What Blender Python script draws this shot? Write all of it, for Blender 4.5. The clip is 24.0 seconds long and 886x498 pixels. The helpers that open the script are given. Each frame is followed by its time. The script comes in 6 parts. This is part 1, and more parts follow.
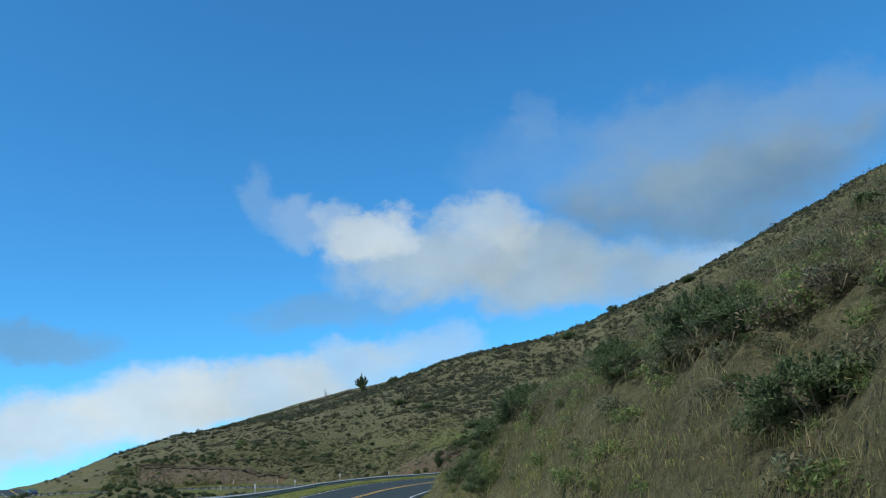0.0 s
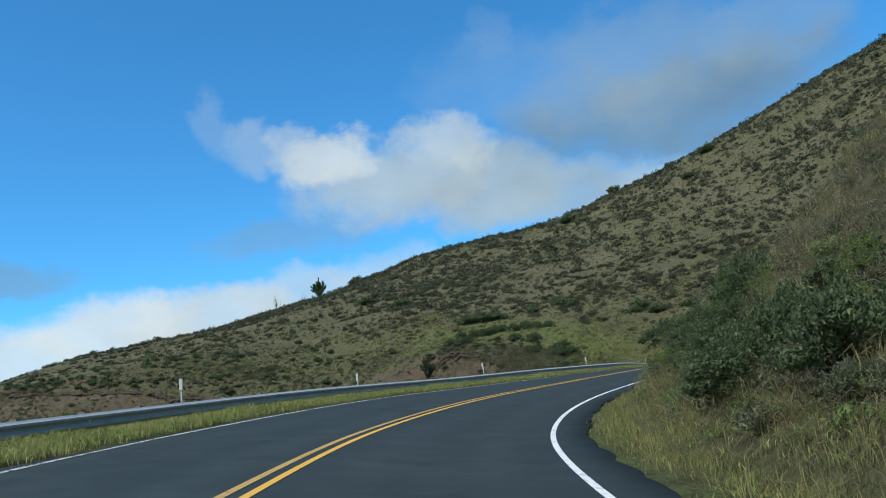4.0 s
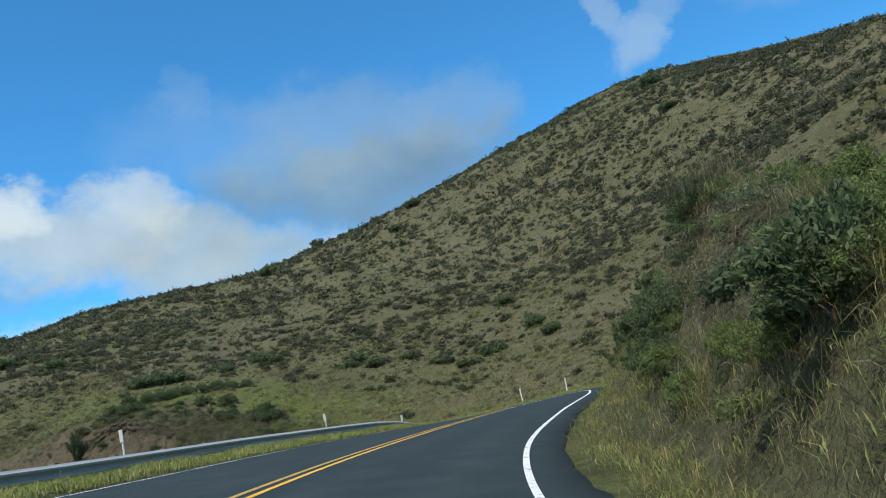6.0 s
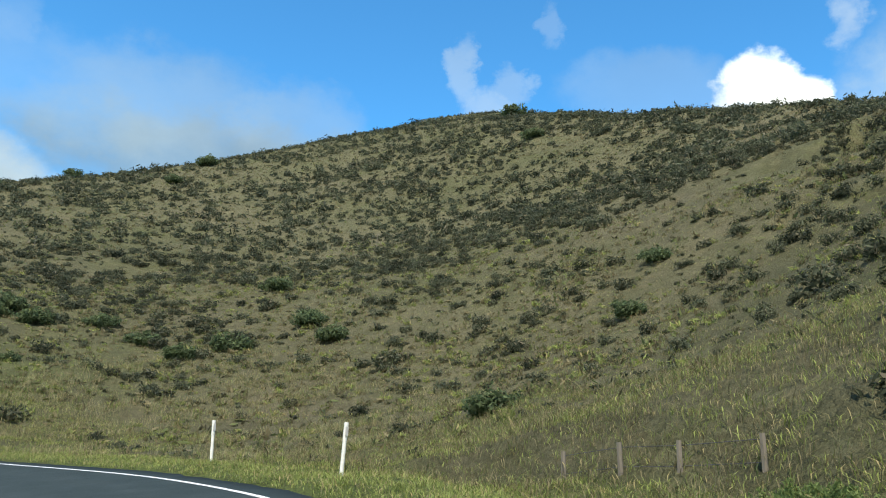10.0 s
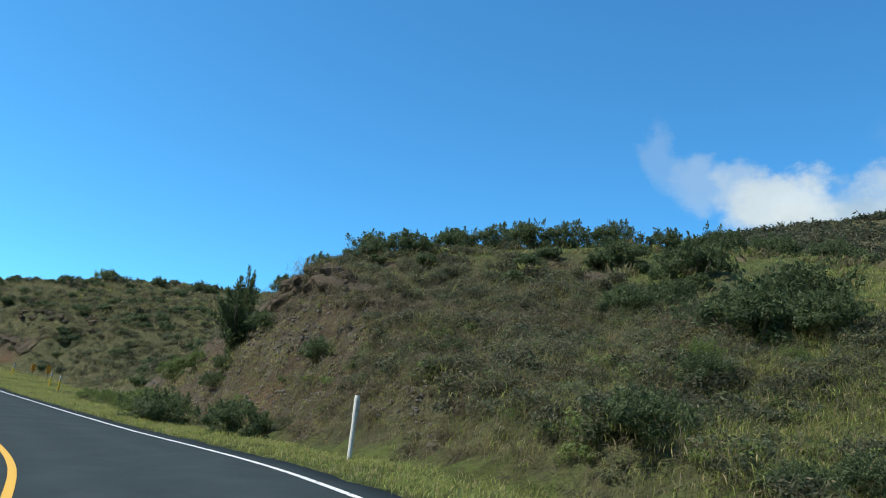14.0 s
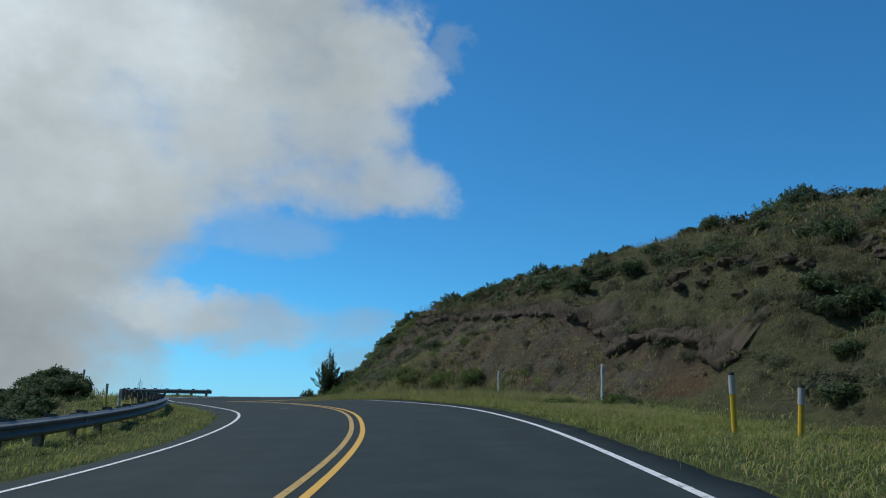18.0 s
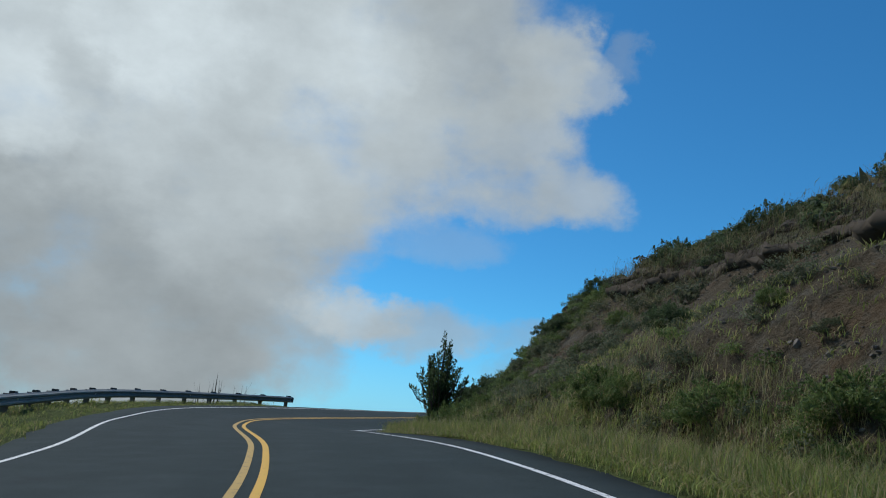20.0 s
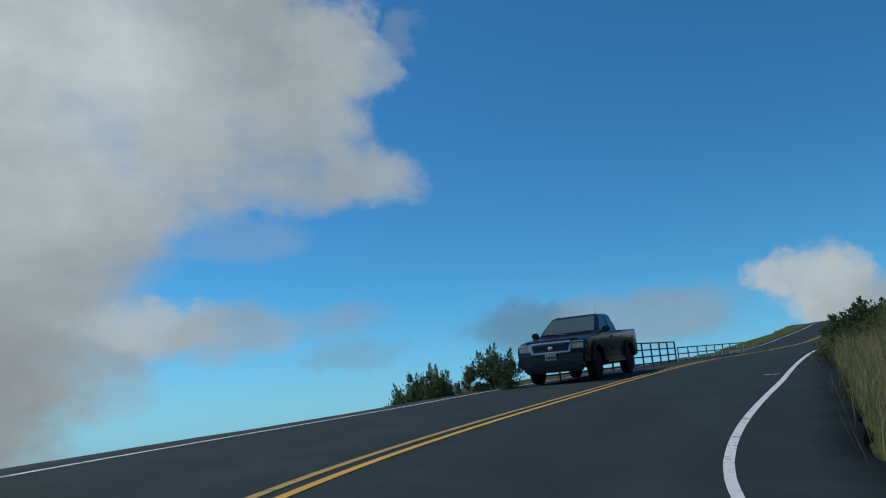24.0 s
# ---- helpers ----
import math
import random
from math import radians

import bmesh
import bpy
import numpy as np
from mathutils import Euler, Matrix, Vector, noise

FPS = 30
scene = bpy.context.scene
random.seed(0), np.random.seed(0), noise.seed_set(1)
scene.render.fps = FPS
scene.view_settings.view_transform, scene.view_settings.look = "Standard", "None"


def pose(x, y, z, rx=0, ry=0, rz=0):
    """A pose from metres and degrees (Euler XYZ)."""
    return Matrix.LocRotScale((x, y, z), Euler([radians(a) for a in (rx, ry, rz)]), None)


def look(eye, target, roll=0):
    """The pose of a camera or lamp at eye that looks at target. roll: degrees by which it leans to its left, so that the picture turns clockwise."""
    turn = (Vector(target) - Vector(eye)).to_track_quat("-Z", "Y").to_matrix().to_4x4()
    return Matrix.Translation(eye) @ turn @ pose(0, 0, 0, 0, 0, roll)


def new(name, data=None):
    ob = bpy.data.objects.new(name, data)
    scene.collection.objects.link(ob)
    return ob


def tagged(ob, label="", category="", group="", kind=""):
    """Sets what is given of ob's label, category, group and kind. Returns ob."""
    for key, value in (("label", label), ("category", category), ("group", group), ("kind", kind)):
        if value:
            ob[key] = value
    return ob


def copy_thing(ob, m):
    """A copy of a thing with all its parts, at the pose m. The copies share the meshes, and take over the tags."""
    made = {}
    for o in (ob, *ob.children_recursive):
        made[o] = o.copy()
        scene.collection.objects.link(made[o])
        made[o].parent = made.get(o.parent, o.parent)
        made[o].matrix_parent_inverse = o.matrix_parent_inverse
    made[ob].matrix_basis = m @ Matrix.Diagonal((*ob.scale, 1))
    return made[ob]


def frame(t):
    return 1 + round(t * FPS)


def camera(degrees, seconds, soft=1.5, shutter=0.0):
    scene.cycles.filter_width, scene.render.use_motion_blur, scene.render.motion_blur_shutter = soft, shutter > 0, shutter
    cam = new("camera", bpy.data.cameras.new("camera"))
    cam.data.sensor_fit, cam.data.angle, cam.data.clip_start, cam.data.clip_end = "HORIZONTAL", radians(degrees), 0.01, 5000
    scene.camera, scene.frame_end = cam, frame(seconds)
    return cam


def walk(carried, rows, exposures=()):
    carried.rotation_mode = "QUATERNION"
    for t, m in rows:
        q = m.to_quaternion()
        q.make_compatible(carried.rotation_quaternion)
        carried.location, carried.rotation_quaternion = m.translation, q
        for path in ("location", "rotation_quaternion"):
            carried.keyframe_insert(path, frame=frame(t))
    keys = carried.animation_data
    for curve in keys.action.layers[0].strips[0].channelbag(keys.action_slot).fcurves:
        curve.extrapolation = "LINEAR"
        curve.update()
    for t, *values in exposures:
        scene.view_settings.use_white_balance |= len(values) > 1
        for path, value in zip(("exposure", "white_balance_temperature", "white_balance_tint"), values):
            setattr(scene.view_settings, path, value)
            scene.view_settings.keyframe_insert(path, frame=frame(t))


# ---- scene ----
SKY, SKY_SAT, SKY_TINT = 0.127, 1.1, (0.40, 0.95, 1.10)
# seconds, stops, white balance
EXPOSURES = [(0.0, 0.52, 6150, 10), (1.5, 0.35, 6150, 10), (3.5, 0.53, 6200, 10), (5.0, 0.65, 6300, 10), (7.0, 0.87, 6500, 10), (9.0, 1.15, 6750, 10), (11.0, 1.15, 6850, 10), (12.0, 1.05, 6850, 10), (13.0, 0.82, 6750, 10),
             (14.0, 0.76, 6550, 10), (15.0, 0.42, 6200, 10), (16.0, 0.05, 6100, 10), (17.0, -0.15, 6050, 10), (19.5, -0.15, 6050, 10), (21.0, -0.32, 6050, 10), (22.5, -0.42, 6100, 10), (24.0, -0.42, 6100, 10)]
cam = camera(57.2, 24.0, soft=1.05)
PATH = [
    (0, (5.66, -50.26, -0.57), (5.53, -40.75, 2.50), -4.85),
    (0.5, (4.63, -43.12, -0.22), (3.64, -33.62, 2.74), -5.80),
    (1, (3.57, -35.96, 0.11), (2.55, -26.38, 2.80), -6.22),
    (1.5, (2.64, -28.74, 0.38), (1.66, -19.11, 2.90), -5.89),
    (3.5, (0.00, 0.00, 1.43), (-0.20, 9.76, 3.59), -6.33),
    (4, (-0.20, 6.56, 1.69), (0.07, 16.34, 3.78), -7.22),
    (4.5, (-0.02, 12.72, 1.92), (0.81, 22.46, 4.05), -8.47),
    (5, (0.32, 18.46, 2.20), (1.55, 28.13, 4.43), -9.35),
    (5.5, (0.88, 23.77, 2.51), (3.01, 33.30, 4.67), -10.14),
    (6, (2.06, 28.60, 2.76), (5.99, 37.50, 5.07), -11.09),
    (6.5, (3.48, 33.44, 3.06), (8.16, 41.92, 5.57), -10.20),
    (7, (5.46, 38.03, 3.34), (10.78, 46.12, 5.85), -9.17),
    (7.5, (7.81, 42.53, 3.61), (13.58, 50.33, 6.03), -8.02),
    (8, (10.60, 46.84, 3.86), (16.78, 54.34, 6.19), -6.99),
    (8.5, (13.60, 50.95, 4.19), (20.16, 58.10, 6.58), -5.62),
    (9, (16.55, 54.93, 4.49), (23.17, 62.02, 6.94), -2.77),
    (9.5, (19.23, 58.79, 4.75), (25.71, 65.98, 7.26), -0.56),
    (11.5, (25.60, 75.38, 5.15), (28.24, 84.71, 7.61), 7.90),
    (12, (26.06, 80.37, 5.18), (27.37, 89.97, 7.68), 8.16),
    (12.5, (25.59, 85.57, 5.20), (25.18, 95.25, 7.68), 7.82),
    (13, (24.33, 90.60, 5.22), (22.44, 100.11, 7.67), 7.20),
    (13.5, (22.47, 95.37, 5.29), (19.30, 104.51, 7.85), 6.87),
    (14, (19.74, 99.93, 5.44), (15.01, 108.38, 7.95), 6.84),
    (14.5, (16.38, 103.72, 5.63), (10.00, 111.03, 8.05), 7.21),
    (15, (12.34, 107.11, 5.82), (4.86, 113.29, 8.23), 6.79),
    (15.5, (7.72, 109.96, 6.03), (-0.42, 115.21, 8.49), 5.51),
    (16, (2.90, 112.60, 6.19), (-5.78, 116.95, 8.56), 3.51),
    (16.5, (-2.30, 115.16, 6.45), (-11.11, 119.24, 8.82), 2.30),
    (17, (-7.80, 117.75, 6.80), (-16.66, 121.72, 9.19), 1.38),
    (17.5, (-13.49, 120.36, 7.02), (-22.38, 124.31, 9.32), 1.31),
    (19.5, (-37.12, 130.23, 8.67), (-46.52, 132.79, 10.91), 6.37),
    (20, (-43.07, 131.63, 9.06), (-52.65, 133.41, 11.31), 5.69),
    (20.5, (-49.15, 132.58, 9.38), (-58.87, 133.41, 11.58), 5.68),
    (21, (-54.83, 132.84, 9.62), (-64.61, 132.88, 11.71), 6.49),
    (21.5, (-60.06, 132.72, 9.83), (-69.86, 132.53, 11.83), 5.58),
    (22, (-64.80, 132.69, 9.92), (-74.62, 132.37, 11.82), 4.02),
    (22.5, (-69.16, 132.51, 9.95), (-78.98, 132.38, 11.85), 1.83),
    (23, (-73.25, 132.85, 9.98), (-83.03, 134.03, 11.74), -0.94),
    (23.5, (-77.10, 133.76, 10.03), (-86.61, 136.39, 11.66), -3.52),
    (24, (-80.70, 135.13, 10.14), (-89.59, 139.22, 12.20), -4.87),
]
walk(cam, [(t, look(eye, target, roll)) for t, eye, target, roll in PATH], exposures=EXPOSURES)

# ---- light ----
SUN_AZ, SUN_EL = 136.0, 53.0


def ray_of(az, el):
    """The direction at az degrees to the left of +y and el degrees above the level."""
    a, e = radians(az), radians(el)
    return Vector((-math.sin(a) * math.cos(e), math.cos(a) * math.cos(e), math.sin(e)))


sun = new("sun", bpy.data.lights.new("sun", "SUN"))
sun.data.energy, sun.data.angle, sun.data.color = 3.25, radians(0.6), (1.0, 0.95, 0.87)
sun.matrix_world = look((0, 0, 200), Vector((0, 0, 200)) - ray_of(SUN_AZ, SUN_EL))

world = bpy.data.worlds.new("sky")
scene.world = world
world.use_nodes = True
wn, wl = world.node_tree.nodes, world.node_tree.links
wn.clear()


def wnode(kind, **inputs):
    n = wn.new(kind)
    for k, v in inputs.items():
        key = int(k[1:]) if k[0] == "i" and k[1:].isdigit() else k
        if isinstance(v, bpy.types.NodeSocket):
            wl.new(v, n.inputs[key])
        else:
            n.inputs[key].default_value = v
    return n


def wmath(op, a, b=0.0, c=0.0, clamp=False):
    n = wnode("ShaderNodeMath", i0=a, i1=b, i2=c)
    n.operation, n.use_clamp = op, clamp
    return n.outputs[0]


def wmix(f, a, b):
    n = wn.new("ShaderNodeMix")
    n.data_type = "RGBA"
    for sock, v in ((n.inputs[0], f), (n.inputs[6], a), (n.inputs[7], b)):
        if isinstance(v, bpy.types.NodeSocket):
            wl.new(v, sock)
        else:
            sock.default_value = v
    return n.outputs[2]


def wramp(v, lo, hi):
    n = wnode("ShaderNodeMapRange", Value=v)
    n.interpolation_type = "SMOOTHSTEP"
    n.inputs[1].default_value, n.inputs[2].default_value = lo, hi
    return n.outputs[0]


sky = wn.new("ShaderNodeTexSky")
sky.sky_type, sky.sun_disc = "NISHITA", False
sky.sun_elevation, sky.sun_rotation = radians(SUN_EL), radians(-SUN_AZ)
sky.altitude, sky.air_density, sky.dust_density, sky.ozone_density = 1800.0, 1.0, 0.6, 1.5
coord = wn.new("ShaderNodeTexCoord")
sep = wnode("ShaderNodeSeparateXYZ", Vector=coord.outputs["Generated"])
az = wmath("MULTIPLY", wmath("ARCTAN2", wmath("MULTIPLY", sep.outputs[0], -1.0), sep.outputs[1]), 180 / math.pi)
el = wmath("MULTIPLY", wmath("ARCSINE", sep.outputs[2]), 180 / math.pi)
plane = wnode("ShaderNodeCombineXYZ", X=az, Y=el).outputs[0]


def wnoise(scale, detail, rough, stretch=1.0, shift=0.0):
    at = wnode("ShaderNodeVectorMath", i0=plane, i1=(1.0, stretch, 1.0))
    at.operation = "MULTIPLY"
    mv = wnode("ShaderNodeVectorMath", i0=at.outputs[0], i1=(shift, shift, shift))
    n = wnode("ShaderNodeTexNoise", Vector=mv.outputs[0], Scale=scale, Detail=detail, Roughness=rough)
    n.noise_dimensions = "2D"
    return n.outputs[0]


warp = []
for shift in (7.0, 63.0):
    w = wmath("MULTIPLY", wmath("SUBTRACT", wnoise(0.20, 7.0, 0.62, 1.3, shift), 0.5), 5.5)
    warp.append(wmath("ADD", w, wmath("MULTIPLY", wmath("SUBTRACT", wnoise(0.06, 2.0, 0.5, 1.0, shift + 30), 0.5), 3.0)))
waz, wel = wmath("ADD", az, warp[0]), wmath("ADD", el, wmath("MULTIPLY", warp[1], 0.6))
billow = wnoise(0.13, 8.0, 0.56, 1.5)
broad = wnoise(0.05, 5.0, 0.55, 1.7, 40.0)
rough_edge = wmath("ADD", wmath("SUBTRACT", billow, 0.5), wmath("MULTIPLY", wmath("SUBTRACT", broad, 0.5), 0.6))
haze = wramp(el, 9.0, -4.0)
sky_hsv = wnode("ShaderNodeHueSaturation", Saturation=SKY_SAT, Value=1.0, Color=sky.outputs[0])
sky_col = wnode("ShaderNodeVectorMath", i0=sky_hsv.outputs[0], i1=tuple(SKY * v for v in SKY_TINT))
sky_col.operation = "MULTIPLY"
final = wmix(wmath("MULTIPLY", haze, 0.75), sky_col.outputs[0], (0.29, 0.51, 0.83, 1))
mottle = wmath("MULTIPLY_ADD", wnoise(0.10, 6.0, 0.6, 1.5, 90.0), 0.56, 0.72)
# clouds, from the farthest: azimuth, elevation, half width, half height in degrees, density, brightness, crispness
CLOUDS = [
    (160, 12, 30, 16, 0.95, 0.5, 0.3), (-120, 18, 40, 9, 0.7, 0.5, 0.3),
    # grey bank and towers in the west
    (124, 10, 34, 22, 1.0, 0.41, 0.0), (100, 8, 13, 12, 0.98, 0.42, 0.0), (114, 34, 38, 16, 1.0, 0.68, 0.0), (96, 24, 19, 13, 1.0, 0.66, 0.0), (92, 13, 8, 7, 0.95, 0.52, 0.0), (91, 7, 6, 5, 0.85, 0.46, 0.0), (97, 3.0, 10, 6.0, 0.95, 0.40, 0.0), (88, 4.5, 4, 4, 0.6, 0.45, 0.0),
    (83, 19.5, 8, 5.5, 0.93, 0.54, 0.1), (79, 28, 9, 6.5, 0.93, 0.50, 0.2), (72.5, 26.5, 3.8, 3.4, 0.82, 0.55, 0.3), (69.4, 24.8, 2.6, 2.0, 0.65, 0.55, 0.2), (67.0, 26.8, 1.6, 1.8, 0.28, 0.45, 0.0),
    (75, 21, 5, 4.5, 0.88, 0.53, 0.1), (70.5, 17.4, 4.8, 2.4, 0.8, 0.52, 0.15), (76, 16.5, 5, 1.8, 0.55, 0.50, 0.0), (79.5, 13.4, 5.0, 1.7, 0.26, 0.50, 0.0),
    (85.6, 8.0, 5.0, 2.2, 0.85, 0.60, 0.5), (80, 7.2, 5.5, 2.2, 0.65, 0.48, 0.0), (73, 7.2, 4, 1.5, 0.45, 0.40, 0.0), (72, 5.0, 4, 1.2, 0.4, 0.33, 0.0),
    (101, 24, 6, 4.5, 0.6, 0.86, 0.0), (109.5, 18.5, 4.8, 4, 0.62, 0.84, 0.0), (94, 16, 4.5, 3.5, 0.42, 0.66, 0.0), (88, 25, 6, 4, 0.45, 0.72, 0.0), (105.5, 20.5, 2.6, 2.6, 0.35, 0.44, 0.0),
    (59, 5.6, 5, 2.0, 0.6, 0.24, 0.0), (51, 6.2, 6.5, 2.2, 0.6, 0.42, 0.1), (41, 6.6, 3.8, 2.8, 0.95, 0.66, 0.8),
    # heap and streak in the north
    (-20, 19.2, 13, 3.8, 0.75, 0.19, 0.0), (-12, 20.8, 6, 2.6, 0.35, 0.22, 0.0), (-18, 14.4, 6, 1.8, 0.45, 0.46, 0.0), (-12, 22.6, 12, 4.0, 0.14, 0.40, 0.0), (-7.4, 26, 1.5, 2.0, 0.09, 0.40, 0.0),
    (14.4, 22.4, 1.6, 2.4, 0.2, 0.40, 0.0), (11.6, 20.4, 2.6, 1.8, 0.35, 0.42, 0.0), (-11.5, 14.6, 6.5, 2.6, 0.75, 0.33, 0.0), (-6, 15.6, 6, 3.2, 0.85, 0.34, 0.0), (2, 17.0, 7.5, 3.2, 0.88, 0.37, 0.0),
    (-2.6, 19.0, 3.6, 2.2, 0.75, 0.43, 0.1), (5.8, 19.2, 3.8, 1.9, 0.82, 0.46, 0.2), (8.8, 20.4, 1.8, 1.6, 0.45, 0.44, 0.0),
    (28, 12.3, 6, 1.5, 0.5, 0.20, 0.0), (10, 14, 6, 1.5, 0.35, 0.24, 0.0),
    (3, 10.8, 5, 2.0, 0.5, 0.42, 0.0), (8, 9.8, 5, 2.2, 0.6, 0.43, 0.0), (14, 8.6, 6, 2.4, 0.8, 0.46, 0.2), (21, 8.2, 6.5, 2.8, 0.85, 0.49, 0.3), (28, 6.6, 6, 2.8, 0.82, 0.48, 0.3), (36, 4.0, 7, 3.2, 0.85, 0.50, 0.4),
    # wisps and a white head in the east
    (-18, 22.5, 9, 4.2, 0.28, 0.27, 0.0), (-27, 22.5, 5, 3, 0.3, 0.31, 0.0), (-39.4, 27.2, 1.1, 2.6, 0.32, 0.40, 0.0), (-43.0, 25.8, 1.2, 1.5, 0.25, 0.40, 0.0), (-41, 23.8, 2.2, 2.0, 0.36, 0.42, 0.0), (-46, 30, 1.0, 1.5, 0.15, 0.42, 0.0),
    (-53, 25.4, 7, 2.6, 0.22, 0.33, 0.0), (-67.2, 28.4, 1.6, 1.8, 0.4, 0.46, 0.1), (-75, 24.5, 9, 5.5, 0.65, 0.34, 0.0), (-61.4, 25.0, 3.0, 2.9, 1.0, 0.70, 0.6), (-63.6, 23.6, 2.4, 2.0, 0.9, 0.66, 0.5), (-59.4, 23.4, 2.6, 2.0, 0.7, 0.55, 0.3),
]


def wvec(op, a, b):
    n = wnode("ShaderNodeVectorMath", i0=a, i1=b)
    n.operation = op
    return n


bent = wnode("ShaderNodeCombineXYZ", X=wmath("MULTIPLY_ADD", warp[0], 0.9, az), Y=wmath("MULTIPLY_ADD", warp[1], 0.6, el)).outputs[0]
total = None
for a, e, rx, ry, dense, tone, crisp in CLOUDS:
    d = wvec("MULTIPLY", wvec("SUBTRACT", bent, (a, e, 0)).outputs[0], (1 / rx, 1 / ry, 0)).outputs[0]
    inside = wmath("SUBTRACT", wmath("MULTIPLY", rough_edge, 1.25 + 0.9 * crisp), wvec("DOT_PRODUCT", d, d).outputs["Value"])
    cover = wnode("ShaderNodeMapRange", Value=inside)
    cover.interpolation_type = "SMOOTHSTEP"
    cover.inputs[1].default_value, cover.inputs[2].default_value, cover.inputs[4].default_value = -1.3 + 0.2 * crisp, -0.1 - 0.3 * crisp, dense
    blue = max(0.0, min(1.0, ((0.50 if a < 60 else 0.38) - tone) / 0.3))
    final = wmix(cover.outputs[0], final, (tone * (0.935 - 0.25 * blue), tone * (1.015 - 0.02 * blue), tone * (1.0 + 0.2 * blue), 1))
    total = cover.outputs[0] if total is None else wmath("MAXIMUM", total, cover.outputs[0])
shading = wmath("MULTIPLY_ADD", wmath("SUBTRACT", mottle, 1.0), total, 1.0)
final = wvec("MULTIPLY", final, wnode("ShaderNodeCombineXYZ", X=shading, Y=shading, Z=shading).outputs[0]).outputs[0]
back = wnode("ShaderNodeBackground", Color=final, Strength=1.0)
wl.new(back.outputs[0], wn.new("ShaderNodeOutputWorld").inputs[0])

# ---- materials ----


class Mat:
    """A small builder of node materials."""

    def __init__(self, name, rough=0.8, metal=0.0, spec=0.3):
        self.m = bpy.data.materials.new(name)
        self.m.use_nodes = True
        self.n, self.l = self.m.node_tree.nodes, self.m.node_tree.links
        self.b = self.n["Principled BSDF"]
        self.b.inputs["Roughness"].default_value = rough
        self.b.inputs["Metallic"].default_value = metal
        self.b.inputs["Specular IOR Level"].default_value = spec
        self.pos = self.n.new("ShaderNodeNewGeometry").outputs["Position"]

    def put(self, sock, v):
        if isinstance(v, bpy.types.NodeSocket):
            self.l.new(v, sock)
        else:
            sock.default_value = v

    def noise(self, scale, detail=4.0, rough=0.55, stretch=None, local=False):
        n = self.n.new("ShaderNodeTexNoise")
        at = self.pos
        if local:
            at = self.n.new("ShaderNodeTexCoord").outputs["Object"]
        if stretch:
            mul = self.n.new("ShaderNodeVectorMath")
            mul.operation = "MULTIPLY"
            self.put(mul.inputs[0], at)
            mul.inputs[1].default_value = stretch
            at = mul.outputs[0]
        self.put(n.inputs["Vector"], at)
        n.inputs["Scale"].default_value, n.inputs["Detail"].default_value, n.inputs["Roughness"].default_value = scale, detail, rough
        return n.outputs[0]

    def ramp(self, v, lo, hi):
        n = self.n.new("ShaderNodeMapRange")
        self.put(n.inputs[0], v)
        n.inputs[1].default_value, n.inputs[2].default_value = lo, hi
        return n.outputs[0]

    def mix(self, f, a, b):
        n = self.n.new("ShaderNodeMix")
        n.data_type = "RGBA"
        self.put(n.inputs[0], f)
        for sock, v in ((n.inputs[6], a), (n.inputs[7], b)):
            self.put(sock, v if isinstance(v, bpy.types.NodeSocket) else (*v, 1))
        return n.outputs[2]

    def math(self, op, a, b=0.0):
        n = self.n.new("ShaderNodeMath")
        n.operation = op
        self.put(n.inputs[0], a), self.put(n.inputs[1], b)
        return n.outputs[0]

    def attr(self, name):
        n = self.n.new("ShaderNodeAttribute")
        n.attribute_name = name
        return n.outputs["Fac"]

    def island(self):
        return self.n.new("ShaderNodeNewGeometry").outputs["Random Per Island"]

    def own(self):
        return self.n.new("ShaderNodeObjectInfo").outputs["Random"]

    def color(self, v):
        self.put(self.b.inputs["Base Color"], v if isinstance(v, bpy.types.NodeSocket) else (*v, 1))
        return self

    def bump(self, v, strength=0.5, distance=0.05):
        n = self.n.new("ShaderNodeBump")
        n.inputs["Strength"].default_value, n.inputs["Distance"].default_value = strength, distance
        self.put(n.inputs["Height"], v)
        self.l.new(n.outputs[0], self.b.inputs["Normal"])
        return self


